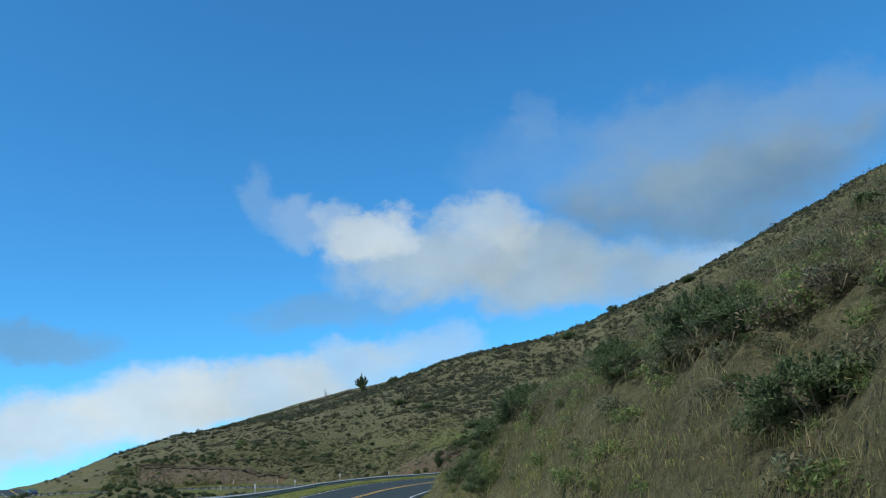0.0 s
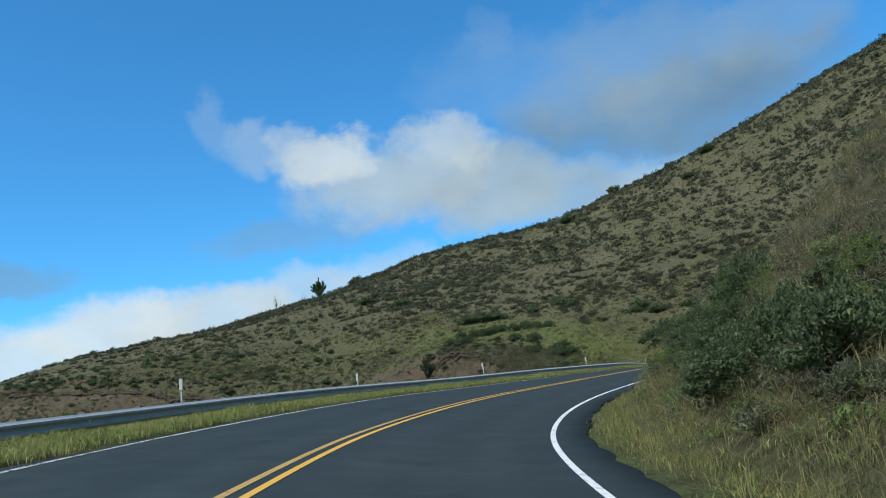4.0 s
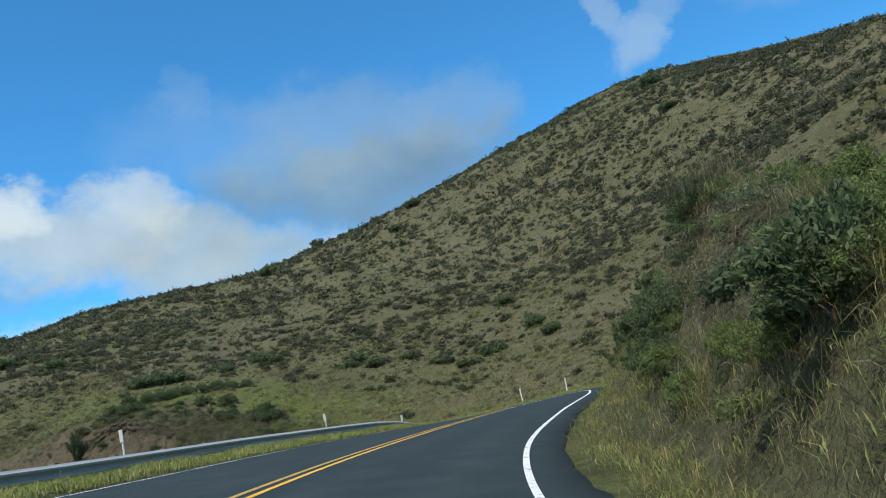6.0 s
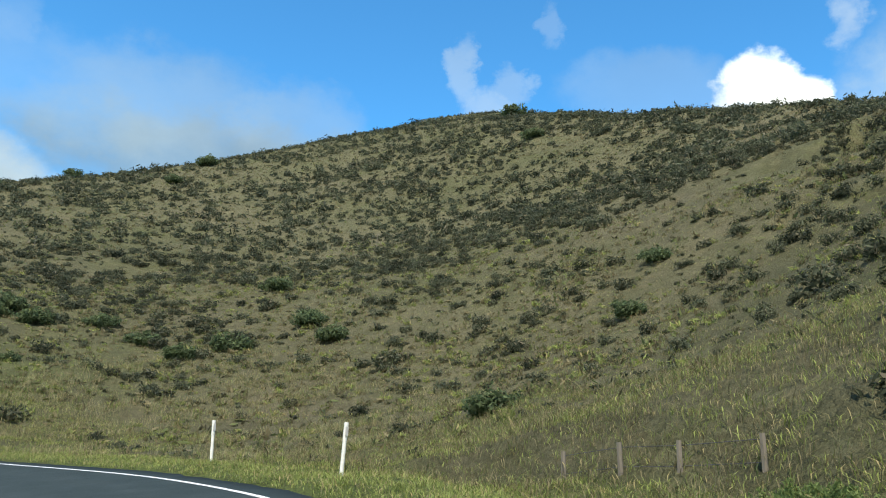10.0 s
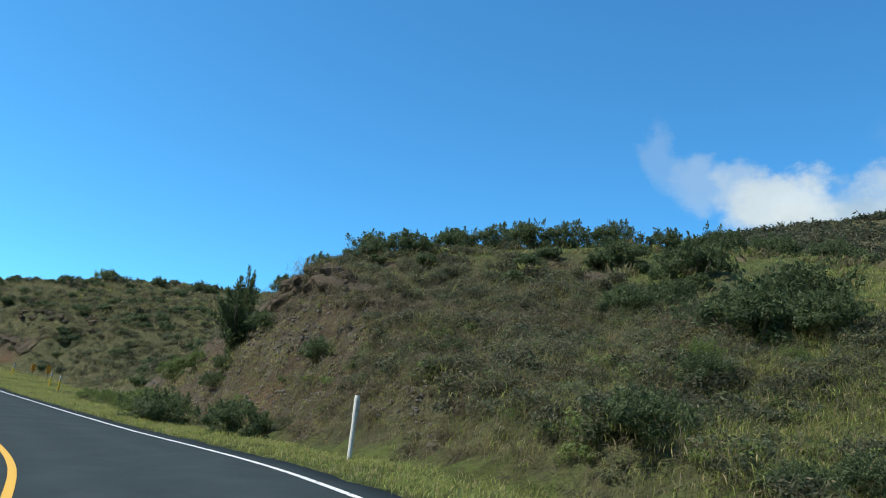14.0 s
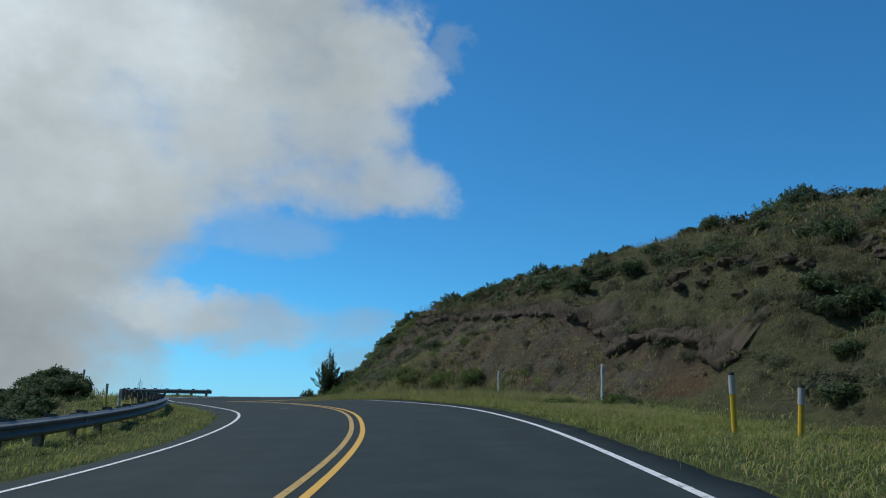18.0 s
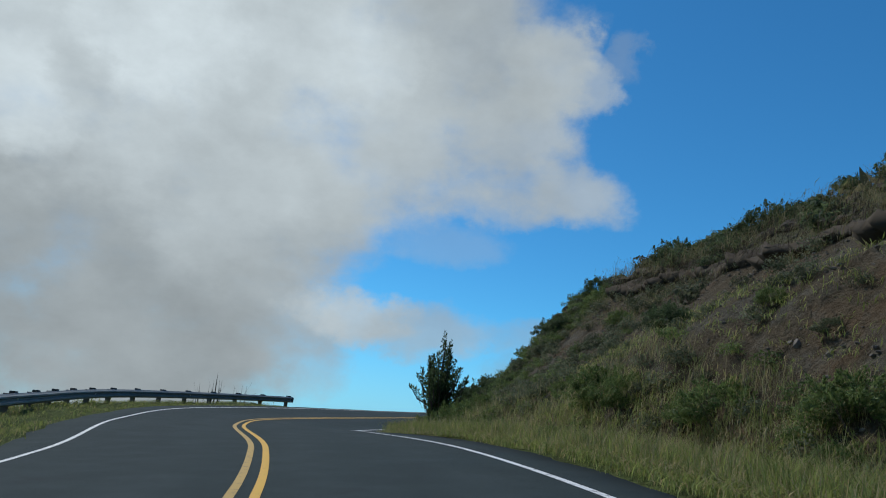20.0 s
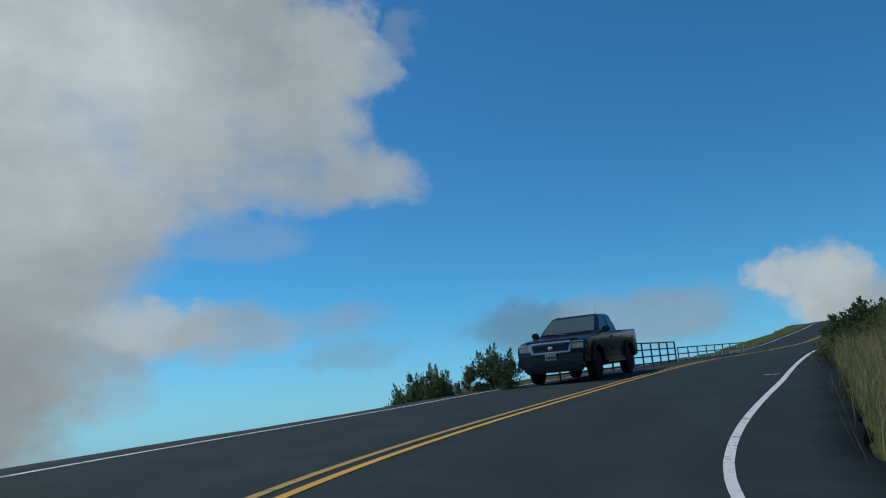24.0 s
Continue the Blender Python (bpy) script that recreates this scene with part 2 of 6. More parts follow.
def ground_material():
    m = Mat("hillside", 0.95, spec=0.1)
    big, mid, fine = m.noise(0.03, 5), m.noise(0.25, 6, 0.65), m.noise(2.2, 8, 0.7)
    streak = m.noise(1.0, 6, 0.7, stretch=(3.0, 3.0, 0.7))
    tan = m.mix(fine, (0.100, 0.090, 0.054), (0.225, 0.197, 0.118))
    olive = m.mix(fine, (0.055, 0.062, 0.026), (0.13, 0.14, 0.062))
    green = m.mix(fine, (0.066, 0.090, 0.024), (0.18, 0.222, 0.062))
    c = m.mix(m.ramp(m.math("ADD", big, m.math("MULTIPLY", mid, 0.9)), 0.72, 1.26), olive, tan)
    c = m.mix(m.math("MULTIPLY", m.ramp(m.noise(0.09, 7, 0.7), 0.42, 0.72), 0.5), c, (0.075, 0.066, 0.046))
    c = m.mix(m.ramp(m.math("ADD", m.attr("lush"), m.math("MULTIPLY", m.math("SUBTRACT", mid, 0.5), 1.2)), 0.2, 0.8), c, green)
    c = m.mix(m.math("MULTIPLY", m.ramp(m.noise(0.55, 9, 0.78), 0.46, 0.74), 0.55), c, (0.052, 0.056, 0.028))
    c = m.mix(m.math("MULTIPLY", m.ramp(m.noise(5.0, 6, 0.8), 0.46, 0.62), 0.6), c, (0.036, 0.038, 0.018))
    c = m.mix(m.math("MULTIPLY", m.ramp(m.noise(1.7, 10, 0.82), 0.47, 0.60), 0.5), c, (0.050, 0.047, 0.024))
    c = m.mix(m.math("MULTIPLY", m.ramp(m.noise(0.42, 9, 0.78, stretch=(1.0, 1.0, 1.6)), 0.52, 0.78), 0.6), c, (0.215, 0.182, 0.100))
    soil = m.mix(m.ramp(streak, 0.3, 0.7), (0.047, 0.037, 0.024), (0.135, 0.106, 0.068))
    soil = m.mix(m.ramp(m.noise(0.35, 6), 0.56, 0.74), soil, (0.135, 0.086, 0.047))
    soil = m.mix(m.math("MULTIPLY", m.ramp(m.noise(0.9, 8, 0.72), 0.5, 0.62), 0.6), soil, (0.125, 0.118, 0.095))
    f = m.ramp(m.math("ADD", m.attr("soil"), m.math("MULTIPLY", m.math("SUBTRACT", m.noise(0.8, 7, 0.7), 0.5), 1.3)), 0.4, 0.65)
    c = m.mix(f, c, soil)
    m.color(c).bump(m.math("ADD", m.math("MULTIPLY", fine, 0.5), m.noise(9.0, 5, 0.7)), 0.9, 0.25)
    return m.m


def asphalt_material():
    m = Mat("asphalt", 0.9, spec=0.12)
    grit, mid, big = m.noise(60, 3, 0.7), m.noise(1.2, 6, 0.6), m.noise(0.15, 4)
    c = m.mix(grit, (0.0160, 0.0245, 0.0250), (0.034, 0.048, 0.049))
    c = m.mix(m.ramp(mid, 0.45, 0.75), c, (0.035, 0.048, 0.049))
    c = m.mix(m.math("MULTIPLY", m.ramp(big, 0.55, 0.75), 0.4), c, (0.024, 0.031, 0.030))
    track = m.math("MULTIPLY", m.attr("wheel"), m.ramp(m.noise(0.6, 5, 0.6), 0.25, 0.75))
    c = m.mix(m.math("MULTIPLY", track, 0.5), c, (0.045, 0.059, 0.060))
    patch = m.ramp(m.noise(0.35, 6, 0.7, stretch=(1.0, 1.0, 1.0)), 0.60, 0.64)
    c = m.mix(m.math("MULTIPLY", patch, 0.35), c, (0.020, 0.024, 0.026))
    m.color(c).bump(grit, 0.35, 0.01)
    return m.m


def paint_material(name, rgb, wear=0.62):
    m = Mat(name, 0.6, spec=0.4)
    chip = m.noise(7.0, 7, 0.75)
    c = m.mix(m.noise(1.5, 4), tuple(v * 0.85 for v in rgb), rgb)
    m.color(m.mix(m.ramp(chip, wear, wear + 0.1), c, (0.05, 0.05, 0.052)))
    return m.m


def plain_material(name, rgb, rough=0.6, metal=0.0, grime=0.35, scale=6.0, spec=0.4):
    m = Mat(name, rough, metal, spec)
    dirt = m.math("MULTIPLY", m.ramp(m.noise(scale, 6, 0.65), 0.35, 0.8), grime)
    c = m.mix(m.noise(scale * 5, 3), tuple(v * 0.88 for v in rgb), rgb)
    m.color(m.mix(dirt, c, tuple(v * 0.45 + 0.02 for v in rgb))).bump(m.noise(scale * 8, 3), 0.15, 0.005)
    return m.m


def leaf_material(name, dark, bright, dry=None, share=0.0):
    m = Mat(name, 0.65, spec=0.25)
    c = m.mix(m.island(), dark, bright)
    c = m.mix(m.math("MULTIPLY", m.attr("tint"), 0.8), c, tuple(v * 0.55 for v in dark))
    if dry:
        c = m.mix(m.math("GREATER_THAN", m.island(), 1 - share), c, dry)
    m.color(c)
    thin = m.n.new("ShaderNodeBsdfTranslucent")
    m.put(thin.inputs["Color"], c)
    both = m.n.new("ShaderNodeMixShader")
    both.inputs[0].default_value = 0.5
    m.l.new(m.b.outputs[0], both.inputs[1]), m.l.new(thin.outputs[0], both.inputs[2])
    m.l.new(both.outputs[0], m.n["Material Output"].inputs[0])
    return m.m


def glass_material(name, rgb):
    m = Mat(name, 0.08, spec=0.6)
    m.color(rgb)
    return m.m


GROUND, ASPHALT = ground_material(), asphalt_material()
WHITE_LINE = paint_material("white_road_paint", (0.70, 0.70, 0.68), 0.545)
FAINT_LINE = paint_material("faded_white_paint", (0.52, 0.53, 0.51), 0.49)
YELLOW_LINE = paint_material("yellow_road_paint", (0.66, 0.37, 0.03), 0.62)
FADED_LINE = paint_material("faded_yellow_paint", (0.46, 0.29, 0.06), 0.55)
WORN_ZINC = plain_material("weathered_zinc", (0.20, 0.215, 0.22), 0.55, 0.3, 0.5, 2.0)
ZINC = plain_material("galvanised_steel", (0.44, 0.45, 0.42), 0.55, 0.25, 0.5, 2.0)
DARK_STEEL = plain_material("weathered_steel", (0.10, 0.10, 0.10), 0.6, 0.5)
TIMBER = plain_material("grey_timber", (0.16, 0.14, 0.11), 0.85, 0.0, 0.5, 8.0)
POST_WHITE = plain_material("white_post", (0.66, 0.66, 0.60), 0.6, 0.0, 0.4, 9.0)
POST_YELLOW = plain_material("yellow_post", (0.62, 0.40, 0.02), 0.55, 0.0, 0.3, 9.0)
POST_GREY = plain_material("grey_reflector", (0.42, 0.42, 0.40), 0.4, 0.0, 0.3, 9.0)
POST_BLACK = plain_material("black_cap", (0.02, 0.02, 0.02), 0.5)
ORANGE = plain_material("orange_plate", (0.62, 0.24, 0.02), 0.5, 0.0, 0.3, 9.0)
SCRUB = leaf_material("hill_scrub_leaves", (0.042, 0.052, 0.028), (0.158, 0.172, 0.100), (0.19, 0.17, 0.11), 0.08)
SHRUB = leaf_material("grey_green_leaves", (0.074, 0.092, 0.050), (0.230, 0.255, 0.145), (0.22, 0.19, 0.11), 0.10)
BUSH = leaf_material("dark_green_leaves", (0.060, 0.090, 0.040), (0.16, 0.21, 0.09))
FRESH = leaf_material("fresh_green_leaves", (0.084, 0.130, 0.040), (0.255, 0.325, 0.105), (0.22, 0.19, 0.08), 0.05)
GRASS = leaf_material("verge_grass", (0.165, 0.20, 0.055), (0.40, 0.45, 0.13), (0.38, 0.32, 0.15), 0.18)
GOLD = leaf_material("golden_grass", (0.19, 0.165, 0.06), (0.46, 0.39, 0.17), (0.20, 0.25, 0.07), 0.3)
STRAW = leaf_material("dry_grass", (0.135, 0.118, 0.058), (0.37, 0.315, 0.17), (0.14, 0.165, 0.06), 0.25)
PALE_STRAW = leaf_material("pale_straw", (0.26, 0.23, 0.11), (0.58, 0.50, 0.28), (0.20, 0.25, 0.08), 0.25)
STEMS = leaf_material("dead_stems", (0.105, 0.086, 0.058), (0.34, 0.285, 0.195), (0.15, 0.16, 0.08), 0.2)
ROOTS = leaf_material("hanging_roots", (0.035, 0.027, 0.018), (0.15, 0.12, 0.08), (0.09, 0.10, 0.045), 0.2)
BARK = plain_material("bark", (0.10, 0.08, 0.06), 0.9, 0.0, 0.5, 10.0)
SCUFF = paint_material("pale_scuff", (0.10, 0.105, 0.105), 0.46)
ROCK = plain_material("lava_stone", (0.165, 0.140, 0.115), 0.9, 0.0, 0.6, 3.0)
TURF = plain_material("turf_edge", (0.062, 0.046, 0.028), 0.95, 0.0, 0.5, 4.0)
CAR_BLUE = plain_material("dark_blue_car_paint", (0.006, 0.010, 0.024), 0.22, 0.0, 0.12, 2.0, 0.5)
PLASTIC = plain_material("black_plastic", (0.018, 0.018, 0.020), 0.55)
CHROME = plain_material("chrome", (0.62, 0.63, 0.64), 0.2, 0.9, 0.2)
RUBBER = plain_material("tyre_rubber", (0.015, 0.015, 0.015), 0.85)
ALLOY = plain_material("alloy_rim", (0.32, 0.32, 0.33), 0.35, 0.8)
CAR_GLASS = glass_material("car_glass", (0.03, 0.045, 0.05))
# paler than the side glass: reflections on the windscreen put into its colour
REFLECTION_GLASS = glass_material("windscreen_reflection_tone", (0.075, 0.09, 0.083))
LAMP_GLASS = glass_material("lamp_glass", (0.58, 0.58, 0.47))
PLATE = plain_material("number_plate", (0.62, 0.62, 0.60), 0.5)


# ---- plan ----
ROAD_PLAN = [(9.9, -92.2), (6.9, -71.4), (5.3, -61.0), (3.8, -50.5), (2.3, -40.1), (1.1, -29.6), (-0.0, -19.2), (-1.2, -8.7), (-2.0, 1.8), (-2.3, 12.3), (-1.6, 22.8), (0.9, 33.0), (5.2, 42.6), (10.9, 51.4), (17.3, 59.8), (22.3, 69.1), (24.3, 79.4), (23.1, 89.7), (18.6, 99.2), (10.8, 106.2), (1.6, 111.3), (-7.9, 115.8), (-17.4, 120.4), (-26.9, 124.9), (-36.8, 128.6), (-47.0, 131.1), (-57.5, 131.5), (-68.0, 130.8), (-78.4, 131.8), (-87.6, 136.7), (-94.5, 144.6), (-101.1, 152.8), (-107.6, 161.1), (-114.6, 171.0), (-120.6, 180.2), (-130.4, 195.0), (-139.4, 208.4), (-150.0, 224.0)]
ROAD_LEVEL = [(-3.37, -0.062), (-2.42, -0.062), (-1.95, -0.062), (-1.48, -0.062), (-0.95, -0.077), (-0.53, -0.077), (-0.16, -0.073), (0.22, -0.075), (0.65, -0.087), (1.14, -0.111), (1.73, -0.135), (2.30, -0.141), (2.79, -0.111), (3.27, -0.074), (3.71, 0.000), (3.89, 0.086), (3.95, 0.124), (4.04, 0.114), (4.28, 0.109), (4.67, 0.102), (5.11, 0.060), (5.66, 0.032), (6.13, 0.036), (6.74, 0.072), (7.45, 0.096), (8.12, 0.092), (8.58, 0.094), (8.86, 0.042), (9.14, -0.043), (9.69, -0.071), (10.50, -0.028), (11.24, -0.007), (11.83, -0.011), (12.55, -0.005), (13.40, -0.003), (15.30, -0.001), (17.00, -0.001), (17.20, -0.000)]
STATIONS = [-6.0, -3.0, -1.5, 0.0, 0.7, 1.5, 2.2, 2.9, 3.6, 4.5, 5.4, 6.4, 7.4, 8.4, 9.5, 10.7, 11.9, 13.0, 14.0, 15.1, 16.1, 16.9, 17.8, 18.6, 19.4, 20.3, 21.3, 22.4, 23.6, 24.8, 26.2, 27.6, 29.0, 29.5, 30.0, 31.0, 32.0, 33.0]
SPOTS_SOUTH = [
    (-65, -52, -38, -24, -8, 11, 29, 45, 60, 74, 89),
    (-58, -45, -32, -19, -5, 15, 32, 47, 61, 77, 92),
    (-51, -38, -26, -13, -1, 15, 35, 48, 63, 79, 95),
    (-43, -30, -18, -10, -3, 18, 38, 49, 66, 83, 99),
    (-32, -19, -5, -0, 2, 8, 39, 59, 73, 90, 105),
]
SPOTS_NORTH = [
    (-21, -6, 9, 14, 19, 22, 41, 73, 86, 101, 115),
    (-7, 9, 26, 31, 37, 42, 59, 84, 105, 115, 126),
    (7, 22, 34, 41, 55, 63, 81, 104, 125, 129, 138),
    (20, 33, 44, 54, 59, 70, 87, 107, 128, 140, 151),
    (33, 45, 55, 64, 70, 80, 95, 114, 133, 149, 163),
]
MOUNDS = [
    (15.3, 0.6, 3.2, 13.8, 39.7, 0.05),
    (15.5, 48.7, 6.6, 4.0, 15.7, -0.60),
    (16.4, 23.9, 5.3, 9.9, 12.6, -0.20),
    (26.9, -45.9, 4.4, 8.9, 29.2, 0.10),
    (1.6, 124.2, 1.7, 10.7, 8.2, -0.45),
    (14.1, 129.8, 1.8, 12.9, 9.4, -0.30),
    (-18.0, 130.5, -3.3, 9.9, 11.7, 0.00),
    (-60.6, 157.6, 4.0, 20.5, 7.6, 0.20),
    (-47.1, 149.6, 3.5, 14.9, 10.4, 0.30),
    (-79.9, 145.0, 5.2, 12.2, 5.1, 0.00),
    (-62.1, 147.4, 2.7, 11.1, 7.7, 0.00),
    (150.8, 204.5, 6.3, 29.7, 30.8, 0.00),
    (-66.0, 121.5, 5.0, 13.0, 5.0, 0.10),
    (-90.0, 154.0, 3.0, 7.0, 9.0, 0.00),
    (-158.0, 226.0, 6.0, 18.0, 26.0, 0.50),
    (4.0, 125.5, 0.55, 6.0, 5.0, 0.00),
    (-68.5, 147.0, 0.65, 7.5, 5.0, 0.20),
    (-38.0, 156.0, -0.7, 12.0, 9.0, 0.00),
    (-79.3, 142.6, -0.7, 2.5, 2.5, 0.00),
]
VERGES = [(-6, 5.2, 1.6), (4, 5.0, 1.5), (8.5, 5.2, 1.3), (10, 6.0, 1.1), (11, 8.5, .6), (12.5, 8.5, .5), (14, 8, .7), (14.8, 7.4, 1.1), (15.6, 6.6, 1.5), (16.8, 6.8, 1.4), (17.6, 8.5, .8), (18.5, 9.5, .7), (19.4, 8.5, .9), (20.2, 7.2, 1.3), (21.5, 6.4, 1.5), (22.6, 6.0, 1.5), (23.3, 5.4, 1.15), (24.2, 5.2, .88), (25, 5, .6), (33, 6, .5)]


# ---- ground plan ----
def table(size, seed):
    return np.random.RandomState(seed).rand(size, size)


NOISE = [table(256, 11 + k) for k in range(6)]


def value_noise(x, y, k):
    xi, yi = np.floor(x).astype(int), np.floor(y).astype(int)
    u, v = x - xi, y - yi
    u, v = u * u * (3 - 2 * u), v * v * (3 - 2 * v)
    t = NOISE[k % 6]
    a, b = t[yi % 256, xi % 256], t[yi % 256, (xi + 1) % 256]
    c, d = t[(yi + 1) % 256, xi % 256], t[(yi + 1) % 256, (xi + 1) % 256]
    return (a * (1 - u) + b * u) * (1 - v) + (c * (1 - u) + d * u) * v - 0.5


def fbm(x, y, size, octaves=4):
    total, amp, x, y = 0.0, 1.0, np.asarray(x) / size, np.asarray(y) / size
    for k in range(octaves):
        total = total + amp * value_noise(x * 2**k + 17.3 * k, y * 2**k - 9.1 * k, k)
        amp *= 0.5
    return total


def catmull(rows, k):
    rows, out = np.array(rows, float), []
    for i in range(len(rows) - 1):
        a, b, c, d = rows[max(i - 1, 0)], rows[i], rows[i + 1], rows[min(i + 2, len(rows) - 1)]
        for u in np.arange(k) / k:
            out.append(0.5 * (2 * b + (c - a) * u + (2 * a - 5 * b + 4 * c - d) * u * u + (3 * b - a - 3 * c + d) * u**3))
    return np.array(out + [rows[-1]])


LINE = catmull(np.c_[np.array(ROAD_PLAN), np.array(ROAD_LEVEL), np.array(STATIONS)], 12)
AHEAD = np.gradient(LINE[:, :2], axis=0)
AHEAD /= np.linalg.norm(AHEAD, axis=1)[:, None]
RIGHT = np.c_[AHEAD[:, 1], -AHEAD[:, 0]]
RUN = np.r_[0, np.cumsum(np.linalg.norm(np.diff(LINE[:, :2], axis=0), axis=1))]
VERGE = np.array(VERGES, float)
SPOTS = np.array(SPOTS_SOUTH + SPOTS_NORTH, float)
SPOT_X, SPOT_Y = np.linspace(-200, 300, SPOTS.shape[1]), np.linspace(-125, 375, SPOTS.shape[0])
EDGES = np.array([(-6, -3.46, 4.25), (9, -3.46, 4.15), (10.5, -3.6, 4.05), (19.5, -3.8, 4.0), (20.5, -4.1, 4.1), (22, -4.3, 4.7), (24, -4.3, 5.0), (25.4, -4.2, 4.7), (27.5, -4.0, 4.0), (33, -3.9, 3.9)])  # station, left and right pavement edge
LINE_L, LINE_R = -3.32, 3.50


def camber(u, bank):
    """Height over the centre line: the banked pavement, then a shoulder that falls away to the left."""
    return np.clip(u, -4, 5) * bank - 0.10 * np.maximum(-u - 4, 0)


def nearest(q):
    """For rows of x, y: offset to the right of the centre line, road level, bank, station, run."""
    out = np.empty((len(q), 5))
    for a in range(0, len(q), 4000):
        d = ((q[a : a + 4000, None] - LINE[None, :, :2]) ** 2).sum(-1)
        j = d.argmin(1)
        v = q[a : a + 4000] - LINE[j, :2]
        along, side = (v * AHEAD[j]).sum(1), (v * RIGHT[j]).sum(1)
        far = np.where(np.abs(along) < 1.5, np.abs(side), np.sqrt(d[np.arange(len(j)), j]))
        grade = np.gradient(LINE[:, 2])[j] / np.maximum(np.gradient(RUN)[j], 1e-6)
        u = np.where(side >= 0, far, -far)
        level = LINE[j, 2] + np.clip(along, -1.5, 1.5) * grade
        out[a : a + 4000] = np.c_[u, level + camber(np.clip(u, -8, 8), LINE[j, 3]), LINE[j, 3], LINE[j, 4], RUN[j] + along]
    return out


def natural(q):
    def cub(u):
        return np.stack([-0.5 * u + u * u - 0.5 * u**3, 1 - 2.5 * u * u + 1.5 * u**3, 0.5 * u + 2 * u * u - 1.5 * u**3, -0.5 * u * u + 0.5 * u**3], -1)

    ny, nx = SPOTS.shape
    fx = np.clip((q[:, 0] - SPOT_X[0]) / (SPOT_X[1] - SPOT_X[0]), 0, nx - 1.0001)
    fy = np.clip((q[:, 1] - SPOT_Y[0]) / (SPOT_Y[1] - SPOT_Y[0]), 0, ny - 1.0001)
    ix, iy = fx.astype(int), fy.astype(int)
    wx, wy, z = cub(fx - ix), cub(fy - iy), np.zeros(len(q))
    for a in range(4):
        for b in range(4):
            z += wx[:, a] * wy[:, b] * SPOTS[np.clip(iy + b - 1, 0, ny - 1), np.clip(ix + a - 1, 0, nx - 1)]
    for x, y, h, rx, ry, g in MOUNDS:
        c, s, dx, dy = math.cos(g), math.sin(g), q[:, 0] - x, q[:, 1] - y
        z += h * np.exp(-(((c * dx + s * dy) / rx) ** 2) - ((-s * dx + c * dy) / ry) ** 2)
    out = np.maximum(SPOT_X[0] - q[:, 0], 0) + np.maximum(SPOT_Y[0] - q[:, 1], 0)
    back = np.maximum(q[:, 0] - SPOT_X[-1], 0) + np.maximum(q[:, 1] - SPOT_Y[-1], 0)
    return z - 0.16 * out - 0.25 * back


def ground(q, full=False):
    """Ground level at rows of x, y; full: also offset, station and how far it is cut into the slope."""
    q = np.asarray(q, float).reshape(-1, 2)
    u, road, bank, st, run = nearest(q).T
    away = np.clip((np.abs(u) - 7) / 10, 0, 1)
    nat = natural(q) + away * (0.9 * fbm(q[:, 0], q[:, 1], 11.0) + 0.25 * fbm(q[:, 0], q[:, 1], 2.6, 3))
    w = np.interp(st, VERGE[:, 0], VERGE[:, 1]) + 0.9 * fbm(q[:, 0], q[:, 1], 6.0, 3)
    cut = np.interp(st, VERGE[:, 0], VERGE[:, 2])
    left = 6.6 + 0.8 * fbm(q[:, 0], q[:, 1], 7.0, 2)
    past = np.where(u >= 0, np.maximum(u - w, 0), np.maximum(-u - left, 0))
    rough = 1 + 0.5 * fbm(q[:, 0], q[:, 1], 2.2, 4)
    up, low = road + past * np.where(u >= 0, cut, 0.5) * rough, road - past * 0.7
    z = np.clip(nat, low, up) + 0.34 * fbm(q[:, 0], q[:, 1], 1.9, 4) * np.clip((u - 6.2) / 1.6, 0, 1) * (u < 30)
    verge = np.clip((np.abs(u) - 4.2) / 1.5, 0, 1) * (past <= 0)
    z = z + verge * (0.02 + 0.16 * (u < -5) * (st > 16) + 0.18 * fbm(q[:, 0], q[:, 1], 2.0, 3))
    drop = np.clip((st - 24.75) / 0.2, 0, 1) * np.clip((27.0 - st) / 0.6, 0, 1)
    z = np.where((u < -4) & (drop > 0), z * (1 - drop) + drop * np.minimum(z, road - 0.06 - 0.75 * np.maximum(-u - 4.3, 0)), z)
    z = z + np.clip((-u - 3.7) / 1.0, 0, 1) * np.clip((7.2 + u) / 1.2, 0, 1) * np.clip((10.6 - st) / 0.6, 0, 1) * (0.13 + 0.12 * fbm(q[:, 0], q[:, 1], 1.3, 3))
    el, er = np.interp(st, EDGES[:, 0], EDGES[:, 1]), np.interp(st, EDGES[:, 0], EDGES[:, 2])
    z = np.where((u > el - 0.05) & (u < er + 0.05), road - 0.10, z)
    if not full:
        return z
    return z, u, st, np.where((u > 0) & (nat > up), past, 0.0), nat - up


def on_road(station, u):
    """The place beside the centre line at a station, u metres to its right, and the heading there (degrees)."""
    row = [np.interp(station, LINE[:, 4], LINE[:, k]) for k in range(4)]
    a = [np.interp(station, LINE[:, 4], AHEAD[:, k]) for k in range(2)]
    n = math.hypot(*a)
    x, y = row[0] + u * a[1] / n, row[1] - u * a[0] / n
    return x, y, row[2] + float(camber(np.float64(u), row[3])), math.degrees(math.atan2(-a[0], a[1]))


def level(x, y):
    return float(ground([[x, y]])[0])


def mesh_of(name, verts, faces, material, smooth=False):
    me = bpy.data.meshes.new(name)
    me.from_pydata([tuple(v) for v in verts] if not isinstance(verts, np.ndarray) else verts.tolist(), [], faces if isinstance(faces, list) else faces.tolist())
    if material:
        me.materials.append(material)
    if smooth:
        me.shade_smooth()
    return me


